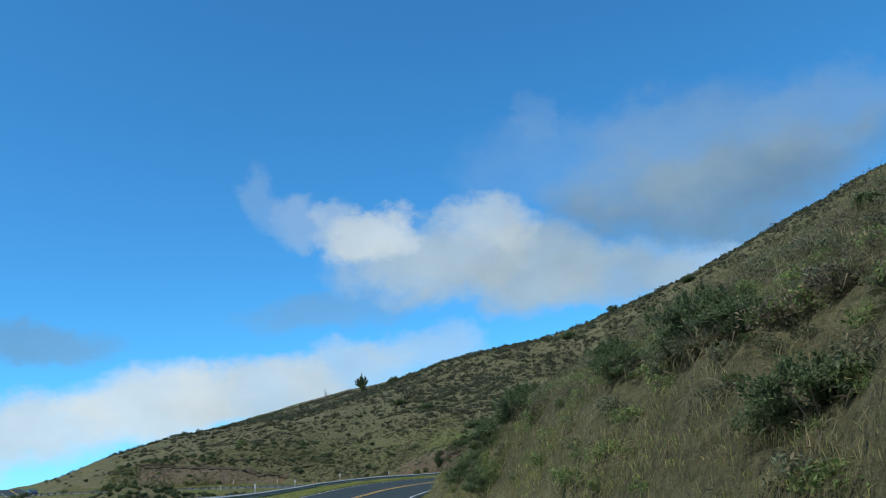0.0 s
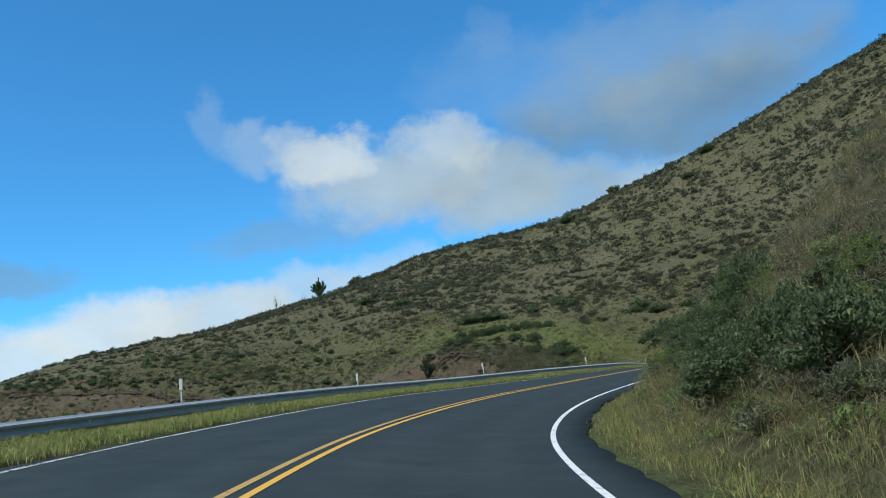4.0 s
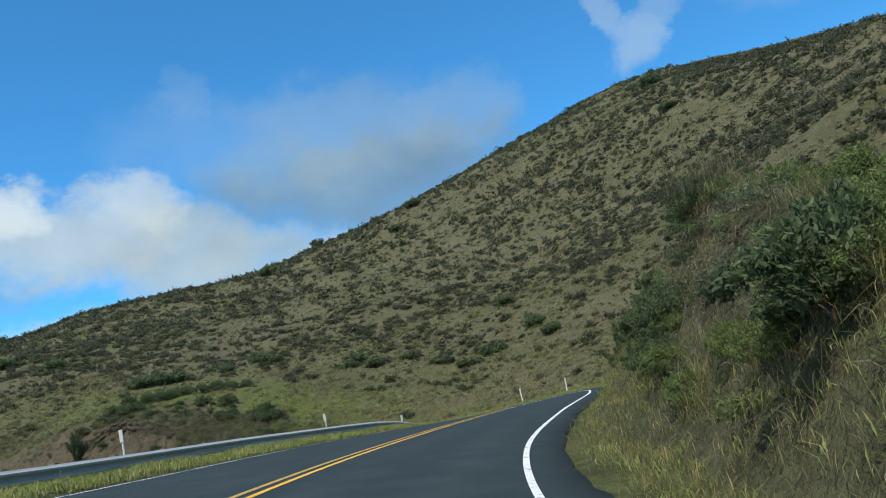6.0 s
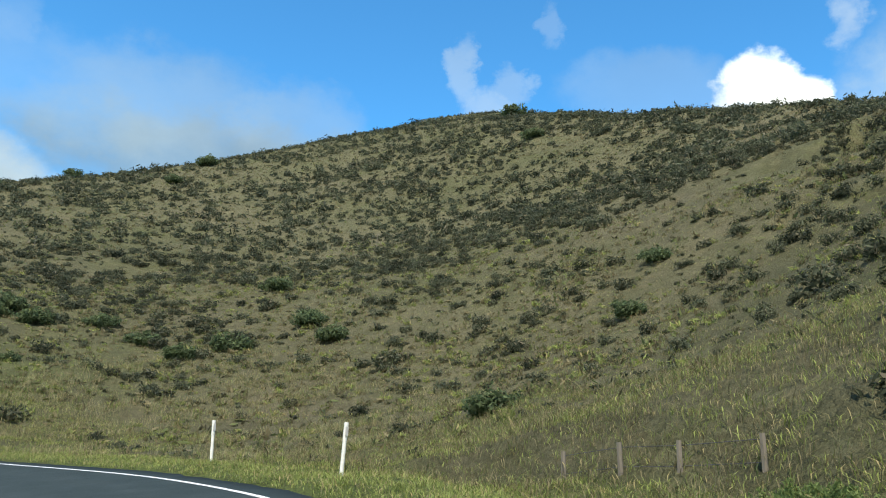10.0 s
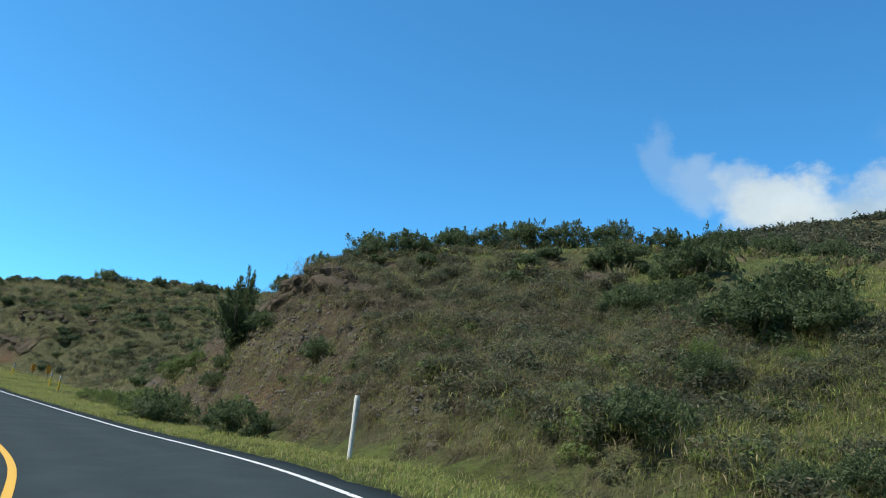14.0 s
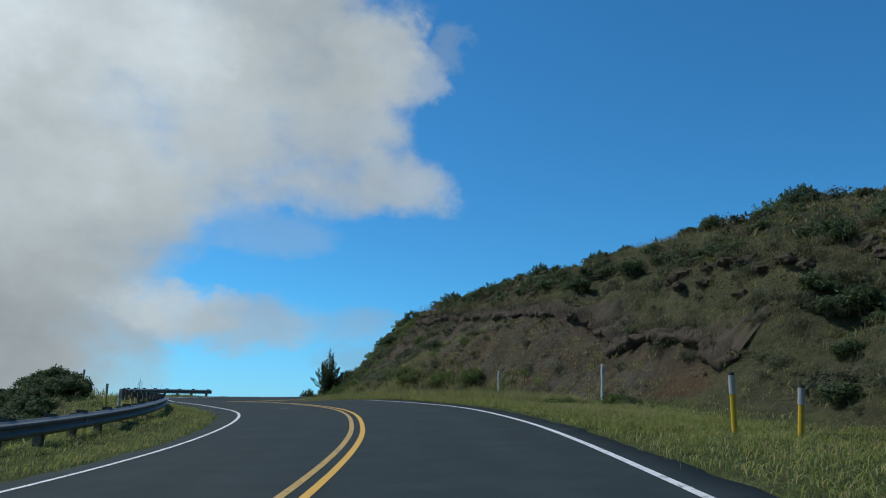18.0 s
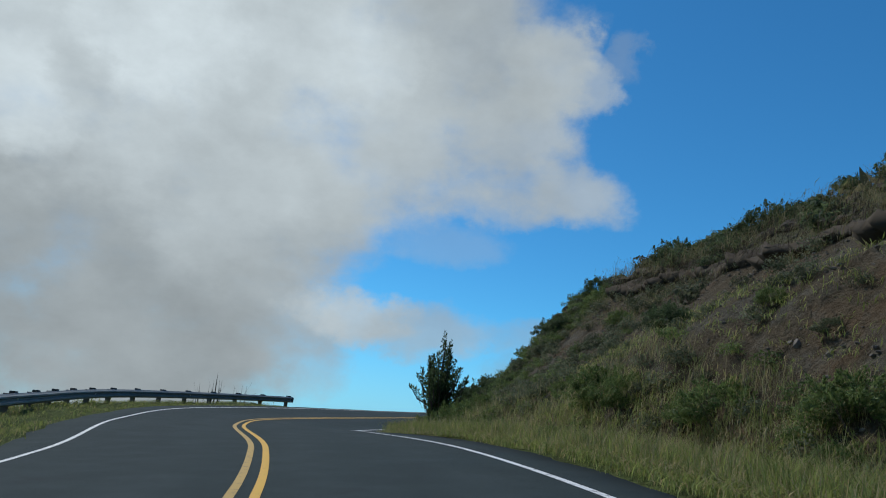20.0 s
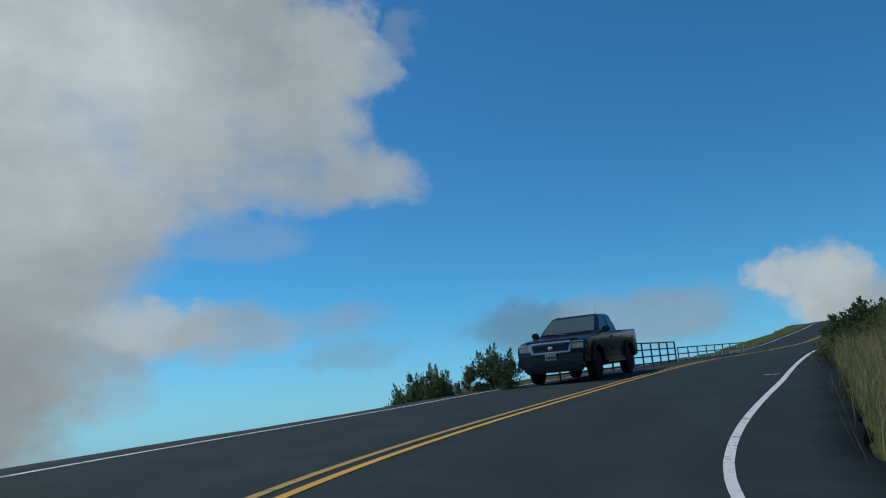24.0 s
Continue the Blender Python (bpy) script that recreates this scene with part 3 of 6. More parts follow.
def part(name, bm, material, parent, label=""):
    """One mesh object under a thing or a part, from a bmesh or a ready mesh."""
    me = bm
    if isinstance(bm, bmesh.types.BMesh):
        me = bpy.data.meshes.new(name)
        bm.to_mesh(me)
        bm.free()
    if material and not me.materials:
        me.materials.append(material)
    ob = new(name, me)
    if parent:
        ob.parent = parent
    return tagged(ob, label)


def box(bm, sx, sy, sz, at=(0, 0, 0), bevel=0.0, taper=1.0):
    made = bmesh.ops.create_cube(bm, size=1.0)["verts"]
    for v in made:
        k = taper if v.co.z > 0 else 1.0
        v.co = Vector((v.co.x * sx * k, v.co.y * sy * k, v.co.z * sz)) + Vector(at)
    if bevel:
        edges = list({e for v in made for e in v.link_edges})
        bmesh.ops.bevel(bm, geom=edges, offset=bevel, segments=2, affect="EDGES")
    return made


def tube(bm, a, b, r0, r1=None, n=8):
    a, b = Vector(a), Vector(b)
    r1 = r0 if r1 is None else r1
    q = (b - a).to_track_quat("Z", "Y").to_matrix()
    rings = []
    for p, r in ((a, r0), (b, r1)):
        rings.append([bm.verts.new(p + q @ Vector((r * math.cos(t), r * math.sin(t), 0))) for t in np.arange(n) * 2 * math.pi / n])
    for i in range(n):
        bm.faces.new((rings[0][i], rings[0][(i + 1) % n], rings[1][(i + 1) % n], rings[1][i]))
    bm.faces.new(rings[0][::-1]), bm.faces.new(rings[1])


def empty(name, label, category, group="", kind=""):
    return tagged(new(name), label, category, group, kind)


# ---- ground sheet ----
def stretch_axis(lo, hi, step, far, grow=1.06):
    mid, out, d, p = list(np.arange(lo, hi + 1e-6, step)), [], step, hi
    while p < far:
        d *= grow
        p += d
        out.append(p)
    low = [lo - (v - hi) for v in out]
    return np.array(low[::-1] + mid + out)


gx, gy = stretch_axis(-128, 62, 0.7, 2600), stretch_axis(-62, 172, 0.7, 2600)
qx, qy = np.meshgrid(gx, gy)
spots = np.c_[qx.ravel(), qy.ravel()]
gz, gu, gs, gcut, gover = ground(spots, True)
nx, ny = len(gx), len(gy)
idx = np.arange(nx * ny).reshape(ny, nx)
quads = np.stack([idx[:-1, :-1], idx[:-1, 1:], idx[1:, 1:], idx[1:, :-1]], -1).reshape(-1, 4)
me = bpy.data.meshes.new("ground")
me.vertices.add(len(spots)), me.loops.add(quads.size), me.polygons.add(len(quads))
me.vertices.foreach_set("co", np.c_[spots, gz].astype(np.float32).ravel())
me.loops.foreach_set("vertex_index", quads.astype(np.int32).ravel())
me.polygons.foreach_set("loop_start", np.arange(len(quads), dtype=np.int32) * 4)
me.update(calc_edges=True)
me.shade_smooth()


# the undercut turf edge of the last cut: station, offset
LIP = np.array([(19.6, 9.9), (19.85, 9.9), (20.3, 9.7), (20.55, 9.3), (21.0, 10.0), (21.5, 11.2), (22.0, 12.6), (22.4, 12.9), (22.8, 12.8)])


def bump_at(v, lo, hi, soft):
    return np.clip((v - lo) / soft, 0, 1) * np.clip((hi - v) / soft, 0, 1)


def lushness(q, u, st, steep):
    gully = np.exp(-(((q[:, 0] - 12) / 26) ** 2) - ((q[:, 1] - 128) / 22) ** 2)
    gully = gully * np.clip((0.62 - steep) / 0.22, 0, 1)
    near_road = np.clip((11 - np.abs(u)) / 4, 0, 1) * np.clip((0.55 - steep) / 0.25, 0, 1)
    top = np.exp(-(((q[:, 0] + 25) / 14) ** 2) - ((q[:, 1] - 140) / 9) ** 2)
    return np.clip(0.8 * np.exp(-(((q[:, 0] - 19.5) / 7) ** 2) - ((q[:, 1] - 118) / 9) ** 2) + 0.85 * gully + 0.9 * near_road * (0.6 + 0.4 * (st > 10)) + 0.15 * top + 0.35 * fbm(q[:, 0], q[:, 1], 30, 3), 0, 1)


dzy, dzx = np.gradient(gz.reshape(ny, nx), gy, gx)
gsteep = np.hypot(dzx, dzy).ravel()
face = np.clip((gsteep - 0.45) / 0.3, 0, 1) * np.clip((gu - 5.5) / 1.0, 0, 1) * np.clip((22 - gu) / 5, 0, 1)
soil = np.clip(gcut / 0.8, 0, 1) * np.clip(gover / 1.2, 0, 1)
soil *= np.clip(1.2 * bump_at(gs, 15.4, 17.4, 0.4) + 1.25 * bump_at(gs, 19.4, 23.0, 0.5) + 0.75 * bump_at(gs, 9.2, 10.2, 0.3) + 0.25 * (gs < 9), 0, 1.2)
soil = np.maximum(soil, face * np.clip(0.82 * bump_at(gs, 15.3, 18.0, 0.5) + 1.2 * bump_at(gs, 19.2, 23.1, 0.4) + 0.45 * bump_at(gs, 7.2, 10.0, 0.5), 0, 1.2))
soil *= 1 - np.clip((gu - 9.7) / 0.9, 0, 1) * bump_at(gs, 17.6, 19.9, 0.3)
soil *= 1 - np.clip((gu - np.interp(gs, LIP[:, 0], LIP[:, 1])) / 0.6, 0, 1) * bump_at(gs, 19.5, 23.0, 0.2)
soil *= 1 - 0.8 * bump_at(gs, 17.9, 19.75, 0.2)
for name, values in (("soil", soil), ("lush", lushness(spots, gu, gs, gsteep))):
    me.attributes.new(name, "FLOAT", "POINT").data.foreach_set("value", values.astype(np.float32))
me.materials.append(GROUND)
tagged(new("ground", me), "grassy volcanic hillside with brown roadside cuts", "ground", kind="structure")


# ---- road ----
def run_at(station):
    return float(np.interp(station, LINE[:, 4], RUN))


def ribbon(name, s0, s1, u0, u1, lift, material, parent=None, step=0.5, cross=1, jitter=0.0, label="", thick=0.0):
    """A strip of the road between two runs along the centre line."""
    runs = np.arange(s0, s1 + 1e-6, step)
    us = np.linspace(0, 1, cross + 1)
    st = np.interp(runs, RUN, LINE[:, 4])
    lo = np.interp(st, EDGES[:, 0], EDGES[:, 1]) if u0 is None else np.full(len(runs), u0)
    hi = np.interp(st, EDGES[:, 0], EDGES[:, 2]) if u1 is None else np.full(len(runs), u1)
    cols = []
    for k, u in enumerate(us):
        off = lo * (1 - u) + hi * u
        if jitter and k in (0, cross):
            off = off + jitter * fbm(runs, runs * 0 + 3.7 * (k + 1), 1.1, 4)
        x, y, z, b = (np.interp(runs, RUN, LINE[:, i]) for i in range(4))
        rx, ry = np.interp(runs, RUN, RIGHT[:, 0]), np.interp(runs, RUN, RIGHT[:, 1])
        cols.append(np.c_[x + off * rx, y + off * ry, z + camber(off, b) + lift])
    v = np.stack(cols, 1).reshape(-1, 3)
    m = len(us)
    i = np.arange(len(runs) * m).reshape(len(runs), m)
    f = np.stack([i[:-1, :-1], i[:-1, 1:], i[1:, 1:], i[1:, :-1]], -1).reshape(-1, 4)
    if thick:
        n = len(v)
        v = np.r_[v, v - np.array([0, 0, thick])]
        sides = np.r_[np.stack([i[:-1, 0], i[1:, 0], i[1:, 0] + n, i[:-1, 0] + n], -1), np.stack([i[1:, -1], i[:-1, -1], i[:-1, -1] + n, i[1:, -1] + n], -1)]
        f = np.r_[f, sides]
    ob = part(name, mesh_of(name, v, f, material, True), None, parent, label)
    return ob


END = RUN[-1] - 1
road = tagged(ribbon("road", 1, END, None, None, 0.0, ASPHALT, step=0.25, cross=14, jitter=0.2, thick=0.12), "dark two-lane asphalt road with worn edges", "road", kind="structure")
ru = np.tile(np.linspace(-4, 4.4, 15), len(road.data.vertices) // 30)
wheel = np.exp(-(((np.abs(np.abs(ru) - 1.75) - 0.8) / 0.32) ** 2))
road.data.attributes.new("wheel", "FLOAT", "POINT").data.foreach_set("value", np.resize(wheel, len(road.data.vertices)).astype(np.float32))
ribbon("edge_line", 1, run_at(11.0), LINE_L - 0.04, LINE_L + 0.035, 0.006, FAINT_LINE, road, 0.5, jitter=0.03, label="faded, broken white edge line")
ribbon("edge_line", run_at(11.0), END, LINE_L - 0.045, LINE_L + 0.045, 0.006, WHITE_LINE, road, 0.5, label="worn white painted edge line")
ribbon("edge_line", 1, END, LINE_R - 0.048, LINE_R + 0.048, 0.006, WHITE_LINE, road, 0.5, label="worn white painted edge line")
for u in (-0.12, 0.12):
    ribbon("centre_line", 1, END, u - 0.05, u + 0.05, 0.006, YELLOW_LINE if u > 0 else FADED_LINE, road, 0.5, label="yellow painted centre line")


# ---- guardrails ----
def guardrail(s0, s1, u, label, cap, skin):
    rail = empty("guardrail", label, "guardrail", "guardrails by the road")
    prof = [(0.0, 0.0), (0.03, 0.03), (0.085, 0.06), (0.085, 0.10), (0.02, 0.145), (0.02, 0.175), (0.085, 0.22), (0.085, 0.26), (0.03, 0.29), (0.0, 0.32)]

    def at(s, du, h):
        x, y, z, b = (np.interp(s, RUN, LINE[:, i]) for i in range(4))
        rx, ry = np.interp(s, RUN, RIGHT[:, 0]), np.interp(s, RUN, RIGHT[:, 1])
        return Vector((x + (u + du) * rx, y + (u + du) * ry, z + float(camber(np.float64(u), b)) + h))

    n = max(1, round((s1 - s0) / 3.81))
    panel = (s1 - s0) / n
    for i in range(n):
        a, b = s0 + i * panel - 0.12, s0 + (i + 1) * panel + 0.12
        sub, v, f = np.linspace(a, b, 7), [], []
        for s in sub:
            for du, h in prof:
                v.append(at(s, du + 0.004 * (i % 2), 0.34 + h))
            for du, h in prof[::-1]:
                v.append(at(s, du - 0.012 + 0.004 * (i % 2), 0.34 + h))
        m = 2 * len(prof)
        for j in range(len(sub) - 1):
            for k in range(m):
                f.append((j * m + k, j * m + (k + 1) % m, (j + 1) * m + (k + 1) % m, (j + 1) * m + k))
        part("rail_panel", mesh_of("rail_panel", v, f, skin), None, rail)
    posts = max(1, round((s1 - s0) / 1.905))
    for i in range(posts + 1):
        s = s0 + (s1 - s0) * i / posts
        p, q = at(s, -0.24, 0.0), at(s + 0.1, -0.24, 0.0)
        turn = math.atan2(q.y - p.y, q.x - p.x)
        deep = p.z - level(p.x, p.y) + 0.35
        bm = bmesh.new()
        box(bm, 0.15, 0.16, 0.64 + deep, (0, 0, (0.64 - deep) / 2), 0.01)
        ob = part("post", bm, TIMBER, rail)
        ob.matrix_basis = Matrix.Translation(p) @ Matrix.Rotation(turn, 4, "Z")
        bm = bmesh.new()
        box(bm, 0.15 if not cap else 0.30, 0.15, 0.36, (0, 0, 0.51 + cap), 0.01)
        ob = part("block", bm, TIMBER if not cap else DARK_STEEL, rail)
        ob.matrix_basis = Matrix.Translation(at(s, -0.085, 0.0)) @ Matrix.Rotation(turn, 4, "Z")
        if i % 4 == 1:
            bm = bmesh.new()
            box(bm, 0.05, 0.03, 0.09, (0, 0, 0), 0.006)
            ob = part("reflector", bm, POST_WHITE, rail, "small white reflector tab")
            ob.matrix_basis = Matrix.Translation(at(s, 0.045, 0.50)) @ Matrix.Rotation(turn, 4, "Z")
    for s, d in ((s0, -1), (s1, 1)):
        bm = bmesh.new()
        box(bm, 0.10, 0.18, 0.31, (0, 0, 0), 0.03)
        p, q = at(s + 0.15 * d, 0.03, 0.50), at(s + 0.35 * d, 0.03, 0.50)
        part("end_terminal", bm, skin, rail, "blunt rail end shoe").matrix_basis = Matrix.Translation(p) @ Matrix.Rotation(math.atan2(q.y - p.y, q.x - p.x), 4, "Z")
    return rail


guardrail(6, run_at(10.7), -5.35, "galvanised steel guardrail on wooden posts above a gully", 0.0, ZINC)
guardrail(run_at(16.3), run_at(24.85), -5.75, "weathered steel guardrail on dark posts at the drop", 0.02, WORN_ZINC)


# ---- marker posts ----
def marker(kind):
    t = empty("marker_post", {"white": "white roadside marker post with a grey reflector", "yellow": "yellow roadside marker post with a grey reflector band and black cap", "plate": "grey roadside post with a flat white plate"}[kind], "marker post", "marker posts")
    bm = bmesh.new()
    if kind == "plate":
        box(bm, 0.05, 0.05, 1.2, (0, 0, 0.45), 0.008)
        part("post", bm, POST_GREY, t)
        bm = bmesh.new()
        box(bm, 0.10, 0.015, 0.30, (0, -0.035, 0.98), 0.006)
        part("plate", bm, POST_GREY, t)
        return t
    tube(bm, (0, 0, -0.3), (0, 0, 0.78), 0.045, 0.043, 12)
    part("post", bm, POST_YELLOW if kind == "yellow" else POST_WHITE, t)
    bm = bmesh.new()
    tube(bm, (0, 0, 0.78), (0, 0, 1.12), 0.049, 0.049, 12)
    part("reflector", bm, POST_GREY if kind == "yellow" else POST_WHITE, t)
    bm = bmesh.new()
    tube(bm, (0, 0, 1.12), (0, 0, 1.17), 0.051, 0.044, 12)
    part("cap", bm, POST_BLACK if kind == "yellow" else POST_WHITE, t)
    if kind == "white":
        bm = bmesh.new()
        box(bm, 0.07, 0.02, 0.20, (0, -0.055, 0.98), 0.005)
        part("reflector_tab", bm, POST_GREY, t)
    return t


MARKERS = {
    "white": [(30.9, 77.9), (30.9, 84.7), (22.9, 105.2), (11.3, 112.5), (-48.4, 138.0), (-38.0, 135.8), (-47.0, 124.0)],
    "yellow": [(-29.3, 132.3), (-28.6, 132.9), (-22.0, 130.8), (-17.7, 128.2), (-61.5, 122.8), (-54.5, 123.8)],
    "plate": [on_road(s, -6.0)[:2] for s in (3.65, 4.7, 5.75, 6.75, 7.8, 8.95, 10.4)],
}
for kind, places in MARKERS.items():
    first = None
    for i, (x, y) in enumerate(places):
        face = on_road(float(nearest(np.array([[x, y]]))[0, 3]), 0)[3]
        m = pose(x, y, level(x, y), random.uniform(-3, 3), random.uniform(-3, 3), face)
        m = m @ Matrix.Diagonal((1, 1, 0.86 if kind == "yellow" else 1.0, 1))
        if first is None:
            first = marker(kind)
            first.matrix_basis = m
        else:
            copy_thing(first, m)
for x, y in ((-27.3, 133.4), (-24.3, 132.3)):
    sign = empty("marker_sign", "small orange marker plate on a thin steel post", "sign", "orange marker plates")
    bm = bmesh.new()
    tube(bm, (0, 0, -0.2), (0, 0, 0.95), 0.02, 0.02, 6)
    part("post", bm, DARK_STEEL, sign)
    bm = bmesh.new()
    box(bm, 0.24, 0.015, 0.46, (0, -0.03, 0.72), 0.02)
    part("plate", bm, ORANGE, sign)
    sign.matrix_basis = pose(x, y, level(x, y), 2, -3, on_road(float(nearest(np.array([[x, y]]))[0, 3]), 0)[3])


# ---- plants ----
def leaf_cloud(rng, n, rx, ry, rz, size, lumps=7, spread=0.7, upright=0.0, long=1.6):
    """n small leaf quads on the skins of several lumps: rows of 4 corners."""
    centres = rng.normal(0, 1, (lumps, 3))
    centres /= np.linalg.norm(centres, axis=1)[:, None] + 1e-6
    centres *= rng.uniform(0.1, 1, (lumps, 1)) ** 0.5 * spread
    centres[:, 2] = np.abs(centres[:, 2]) * 0.8
    radius = rng.uniform(0.55, 1.1, lumps) * (0.95 / lumps**0.42)
    pick = rng.randint(0, lumps, n)
    d = rng.normal(0, 1, (n, 3))
    d /= np.linalg.norm(d, axis=1)[:, None]
    p = centres[pick] + d * (radius[pick] * rng.uniform(0.55, 1.12, n))[:, None]
    p = p * np.array([rx, ry, rz])
    p[:, 2] = np.maximum(p[:, 2] + 0.12 * rz, -0.45 * rz)
    nrm = d + rng.normal(0, 0.55, (n, 3)) + np.array([0, 0, 0.35])
    nrm /= np.linalg.norm(nrm, axis=1)[:, None]
    t = np.cross(nrm, rng.normal(0, 1, (n, 3)) + np.array([0, 0, 1e-3]))
    t[:, 2] += upright
    t /= np.linalg.norm(t, axis=1)[:, None] + 1e-9
    b = np.cross(nrm, t)
    s = size * rng.uniform(0.55, 1.35, (n, 1))
    return np.stack([p - t * s * long, p - b * s * 0.6, p + t * s * long, p + b * s * 0.6], 1), rng.rand(lumps)[pick]


def quad_mesh(name, quads, material, tint=None):
    """One mesh of loose quads (or triangles); tint: a value for each."""
    k = quads.shape[1]
    v = quads.reshape(-1, 3)
    me = bpy.data.meshes.new(name)
    me.vertices.add(len(v)), me.loops.add(len(v)), me.polygons.add(len(quads))
    me.vertices.foreach_set("co", v.astype(np.float32).ravel())
    me.loops.foreach_set("vertex_index", np.arange(len(v), dtype=np.int32))
    me.polygons.foreach_set("loop_start", np.arange(len(quads), dtype=np.int32) * k)
    me.update(calc_edges=True)
    if tint is not None:
        me.attributes.new("tint", "FLOAT", "POINT").data.foreach_set("value", np.repeat(tint, k).astype(np.float32))
    me.materials.append(material)
    return me


def scatter(rng, template_sets, places, sizes, turns):
    """Copies of random templates at places: one array of quads, and the copy that each belongs to."""
    out, own = [], []
    pick = rng.randint(0, len(template_sets), len(places))
    for k, tpl in enumerate(template_sets):
        sel = np.where(pick == k)[0]
        if not len(sel):
            continue
        c, s = np.cos(turns[sel]), np.sin(turns[sel])
        x, y, z = tpl[..., 0], tpl[..., 1], tpl[..., 2]
        q = np.empty((len(sel), *tpl.shape))
        w = sizes[sel][:, None, None]
        q[..., 0] = (c[:, None, None] * x - s[:, None, None] * y) * w + places[sel, 0][:, None, None]
        q[..., 1] = (s[:, None, None] * x + c[:, None, None] * y) * w + places[sel, 1][:, None, None]
        q[..., 2] = z * w + places[sel, 2][:, None, None]
        out.append(q.reshape(-1, *tpl.shape[1:]))
        own.append(np.repeat(sel, len(tpl)))
    return np.concatenate(out), np.concatenate(own)


rng = np.random.RandomState(5)
# hillside scrub
cand = np.c_[rng.uniform(-140, 200, 60000), rng.uniform(60, 330, 60000)]
cz, cu, cs, _, _ = ground(cand, True)
away = np.sqrt(np.min(((cand[:, None] - LINE[None, ::12, :2]) ** 2).sum(-1), 1))
gully = np.exp(-(((cand[:, 0] - 12) / 28) ** 4) - ((cand[:, 1] - 126) / 20) ** 4)
patch = fbm(cand[:, 0], cand[:, 1], 26, 3)
clump = fbm(cand[:, 0] + 71, cand[:, 1], 7, 3)
west = np.clip((20 - cand[:, 0]) / 60, 0, 1) * np.clip((240 - cand[:, 1]) / 60, 0, 1)
keep = rng.rand(len(cand)) < np.clip(0.62 + 0.9 * patch + 1.1 * clump, 0.08, 1) * (1 - 0.97 * gully) * (1 - 0.5 * west)
keep &= ((cu > 9.5) | (cu < -8.5)) & (cz > -25)
keep &= ~((away < 26) & (rng.rand(len(cand)) < 0.85))
cand, cz, away = cand[keep], cz[keep], away[keep]
size = 0.30 + 0.95 * rng.rand(len(cand)) ** 2.0 + 0.5 * (rng.rand(len(cand)) < 0.06)
size *= np.clip(0.75 + away / 160, 0.75, 1.25)
turn = rng.uniform(0, 6.28, len(cand))
shade = rng.rand(len(cand)) ** 1.3
far_tpl = [leaf_cloud(rng, 60, 1.0, 1.0, r, 0.15, 8)[0] for r in (0.8, 0.95, 1.05, 1.2, 0.9, 1.1)]
mid_tpl = [leaf_cloud(rng, 300, 1.0, 1.0, r, 0.075, 12)[0] for r in (0.8, 0.95, 1.05, 1.2, 0.9, 1.1)]
for name, sel, tpl in (("hillside_shrubs", away >= 85, far_tpl), ("slope_shrubs", away < 85, mid_tpl)):
    q, own = scatter(rng, tpl, np.c_[cand, cz - 0.12 * size][sel], size[sel], turn[sel])
    tagged(new(name, quad_mesh(name, q, SCRUB, shade[sel][own])), "grey-green scrub scattered over the grassy hillside", "shrubs", kind="stuff")
# scrub on the falling slope across the road
fall_at = np.c_[rng.uniform(-150, -6, 4200), rng.uniform(-30, 122, 4200)]
fz, fu, _, _, _ = ground(fall_at, True)
fall_at = np.c_[fall_at, fz - 0.1][(fu < -9) & (rng.rand(len(fall_at)) < np.clip(0.5 + 1.3 * fbm(fall_at[:, 0], fall_at[:, 1], 16, 3), 0.05, 1))]
q, own = scatter(rng, far_tpl, fall_at, 0.4 + 1.1 * rng.rand(len(fall_at)) ** 2, rng.uniform(0, 6.28, len(fall_at)))
tagged(new("downhill_shrubs", quad_mesh("downhill_shrubs", q, SCRUB, rng.rand(len(fall_at))[own])), "dark scrub on the slope below the road", "shrubs", kind="stuff")
# low scrub between the larger shrubs
low = np.c_[rng.uniform(-140, 200, 26000), rng.uniform(60, 330, 26000)]
lz, lu, _, _, _ = ground(low, True)
ok = (lu > 14) & (rng.rand(len(low)) < np.clip(0.5 + 1.4 * fbm(low[:, 0] + 31, low[:, 1], 14, 3), 0, 1)) & (np.exp(-(((low[:, 0] - 12) / 28) ** 4) - ((low[:, 1] - 126) / 20) ** 4) < 0.5)
low = np.c_[low, lz][ok]
q, own = scatter(rng, [leaf_cloud(rng, 16, 1.0, 1.0, 0.7, 0.26, 4)[0] for _ in range(6)], low, rng.uniform(0.18, 0.42, len(low)), rng.uniform(0, 6.28, len(low)))
tagged(new("low_scrub", quad_mesh("low_scrub", q, SCRUB, rng.rand(len(low))[own])), "small grey-green shrublets in the hillside grass", "shrubs", kind="stuff")


mead = np.c_[rng.uniform(-70, 190, 62000), rng.uniform(88, 320, 62000)]
mz, mu, _, _, _ = ground(mead, True)
mead = np.c_[mead, mz][(mu > 14) & (rng.rand(len(mead)) < np.clip(0.55 + 1.2 * fbm(mead[:, 0], mead[:, 1] + 50, 10, 3), 0.1, 1))]
q, own = scatter(rng, [leaf_cloud(rng, 7, 1.0, 1.0, 0.5, 0.34, 2, 0.5, 0.8, 1.8)[0] for _ in range(8)], mead, rng.uniform(0.22, 0.55, len(mead)), rng.uniform(0, 6.28, len(mead)))
tagged(new("hill_tussocks", quad_mesh("hill_tussocks", q, STRAW, rng.rand(len(mead))[own])), "dry grass tussocks all over the hillside", "grass", kind="stuff")


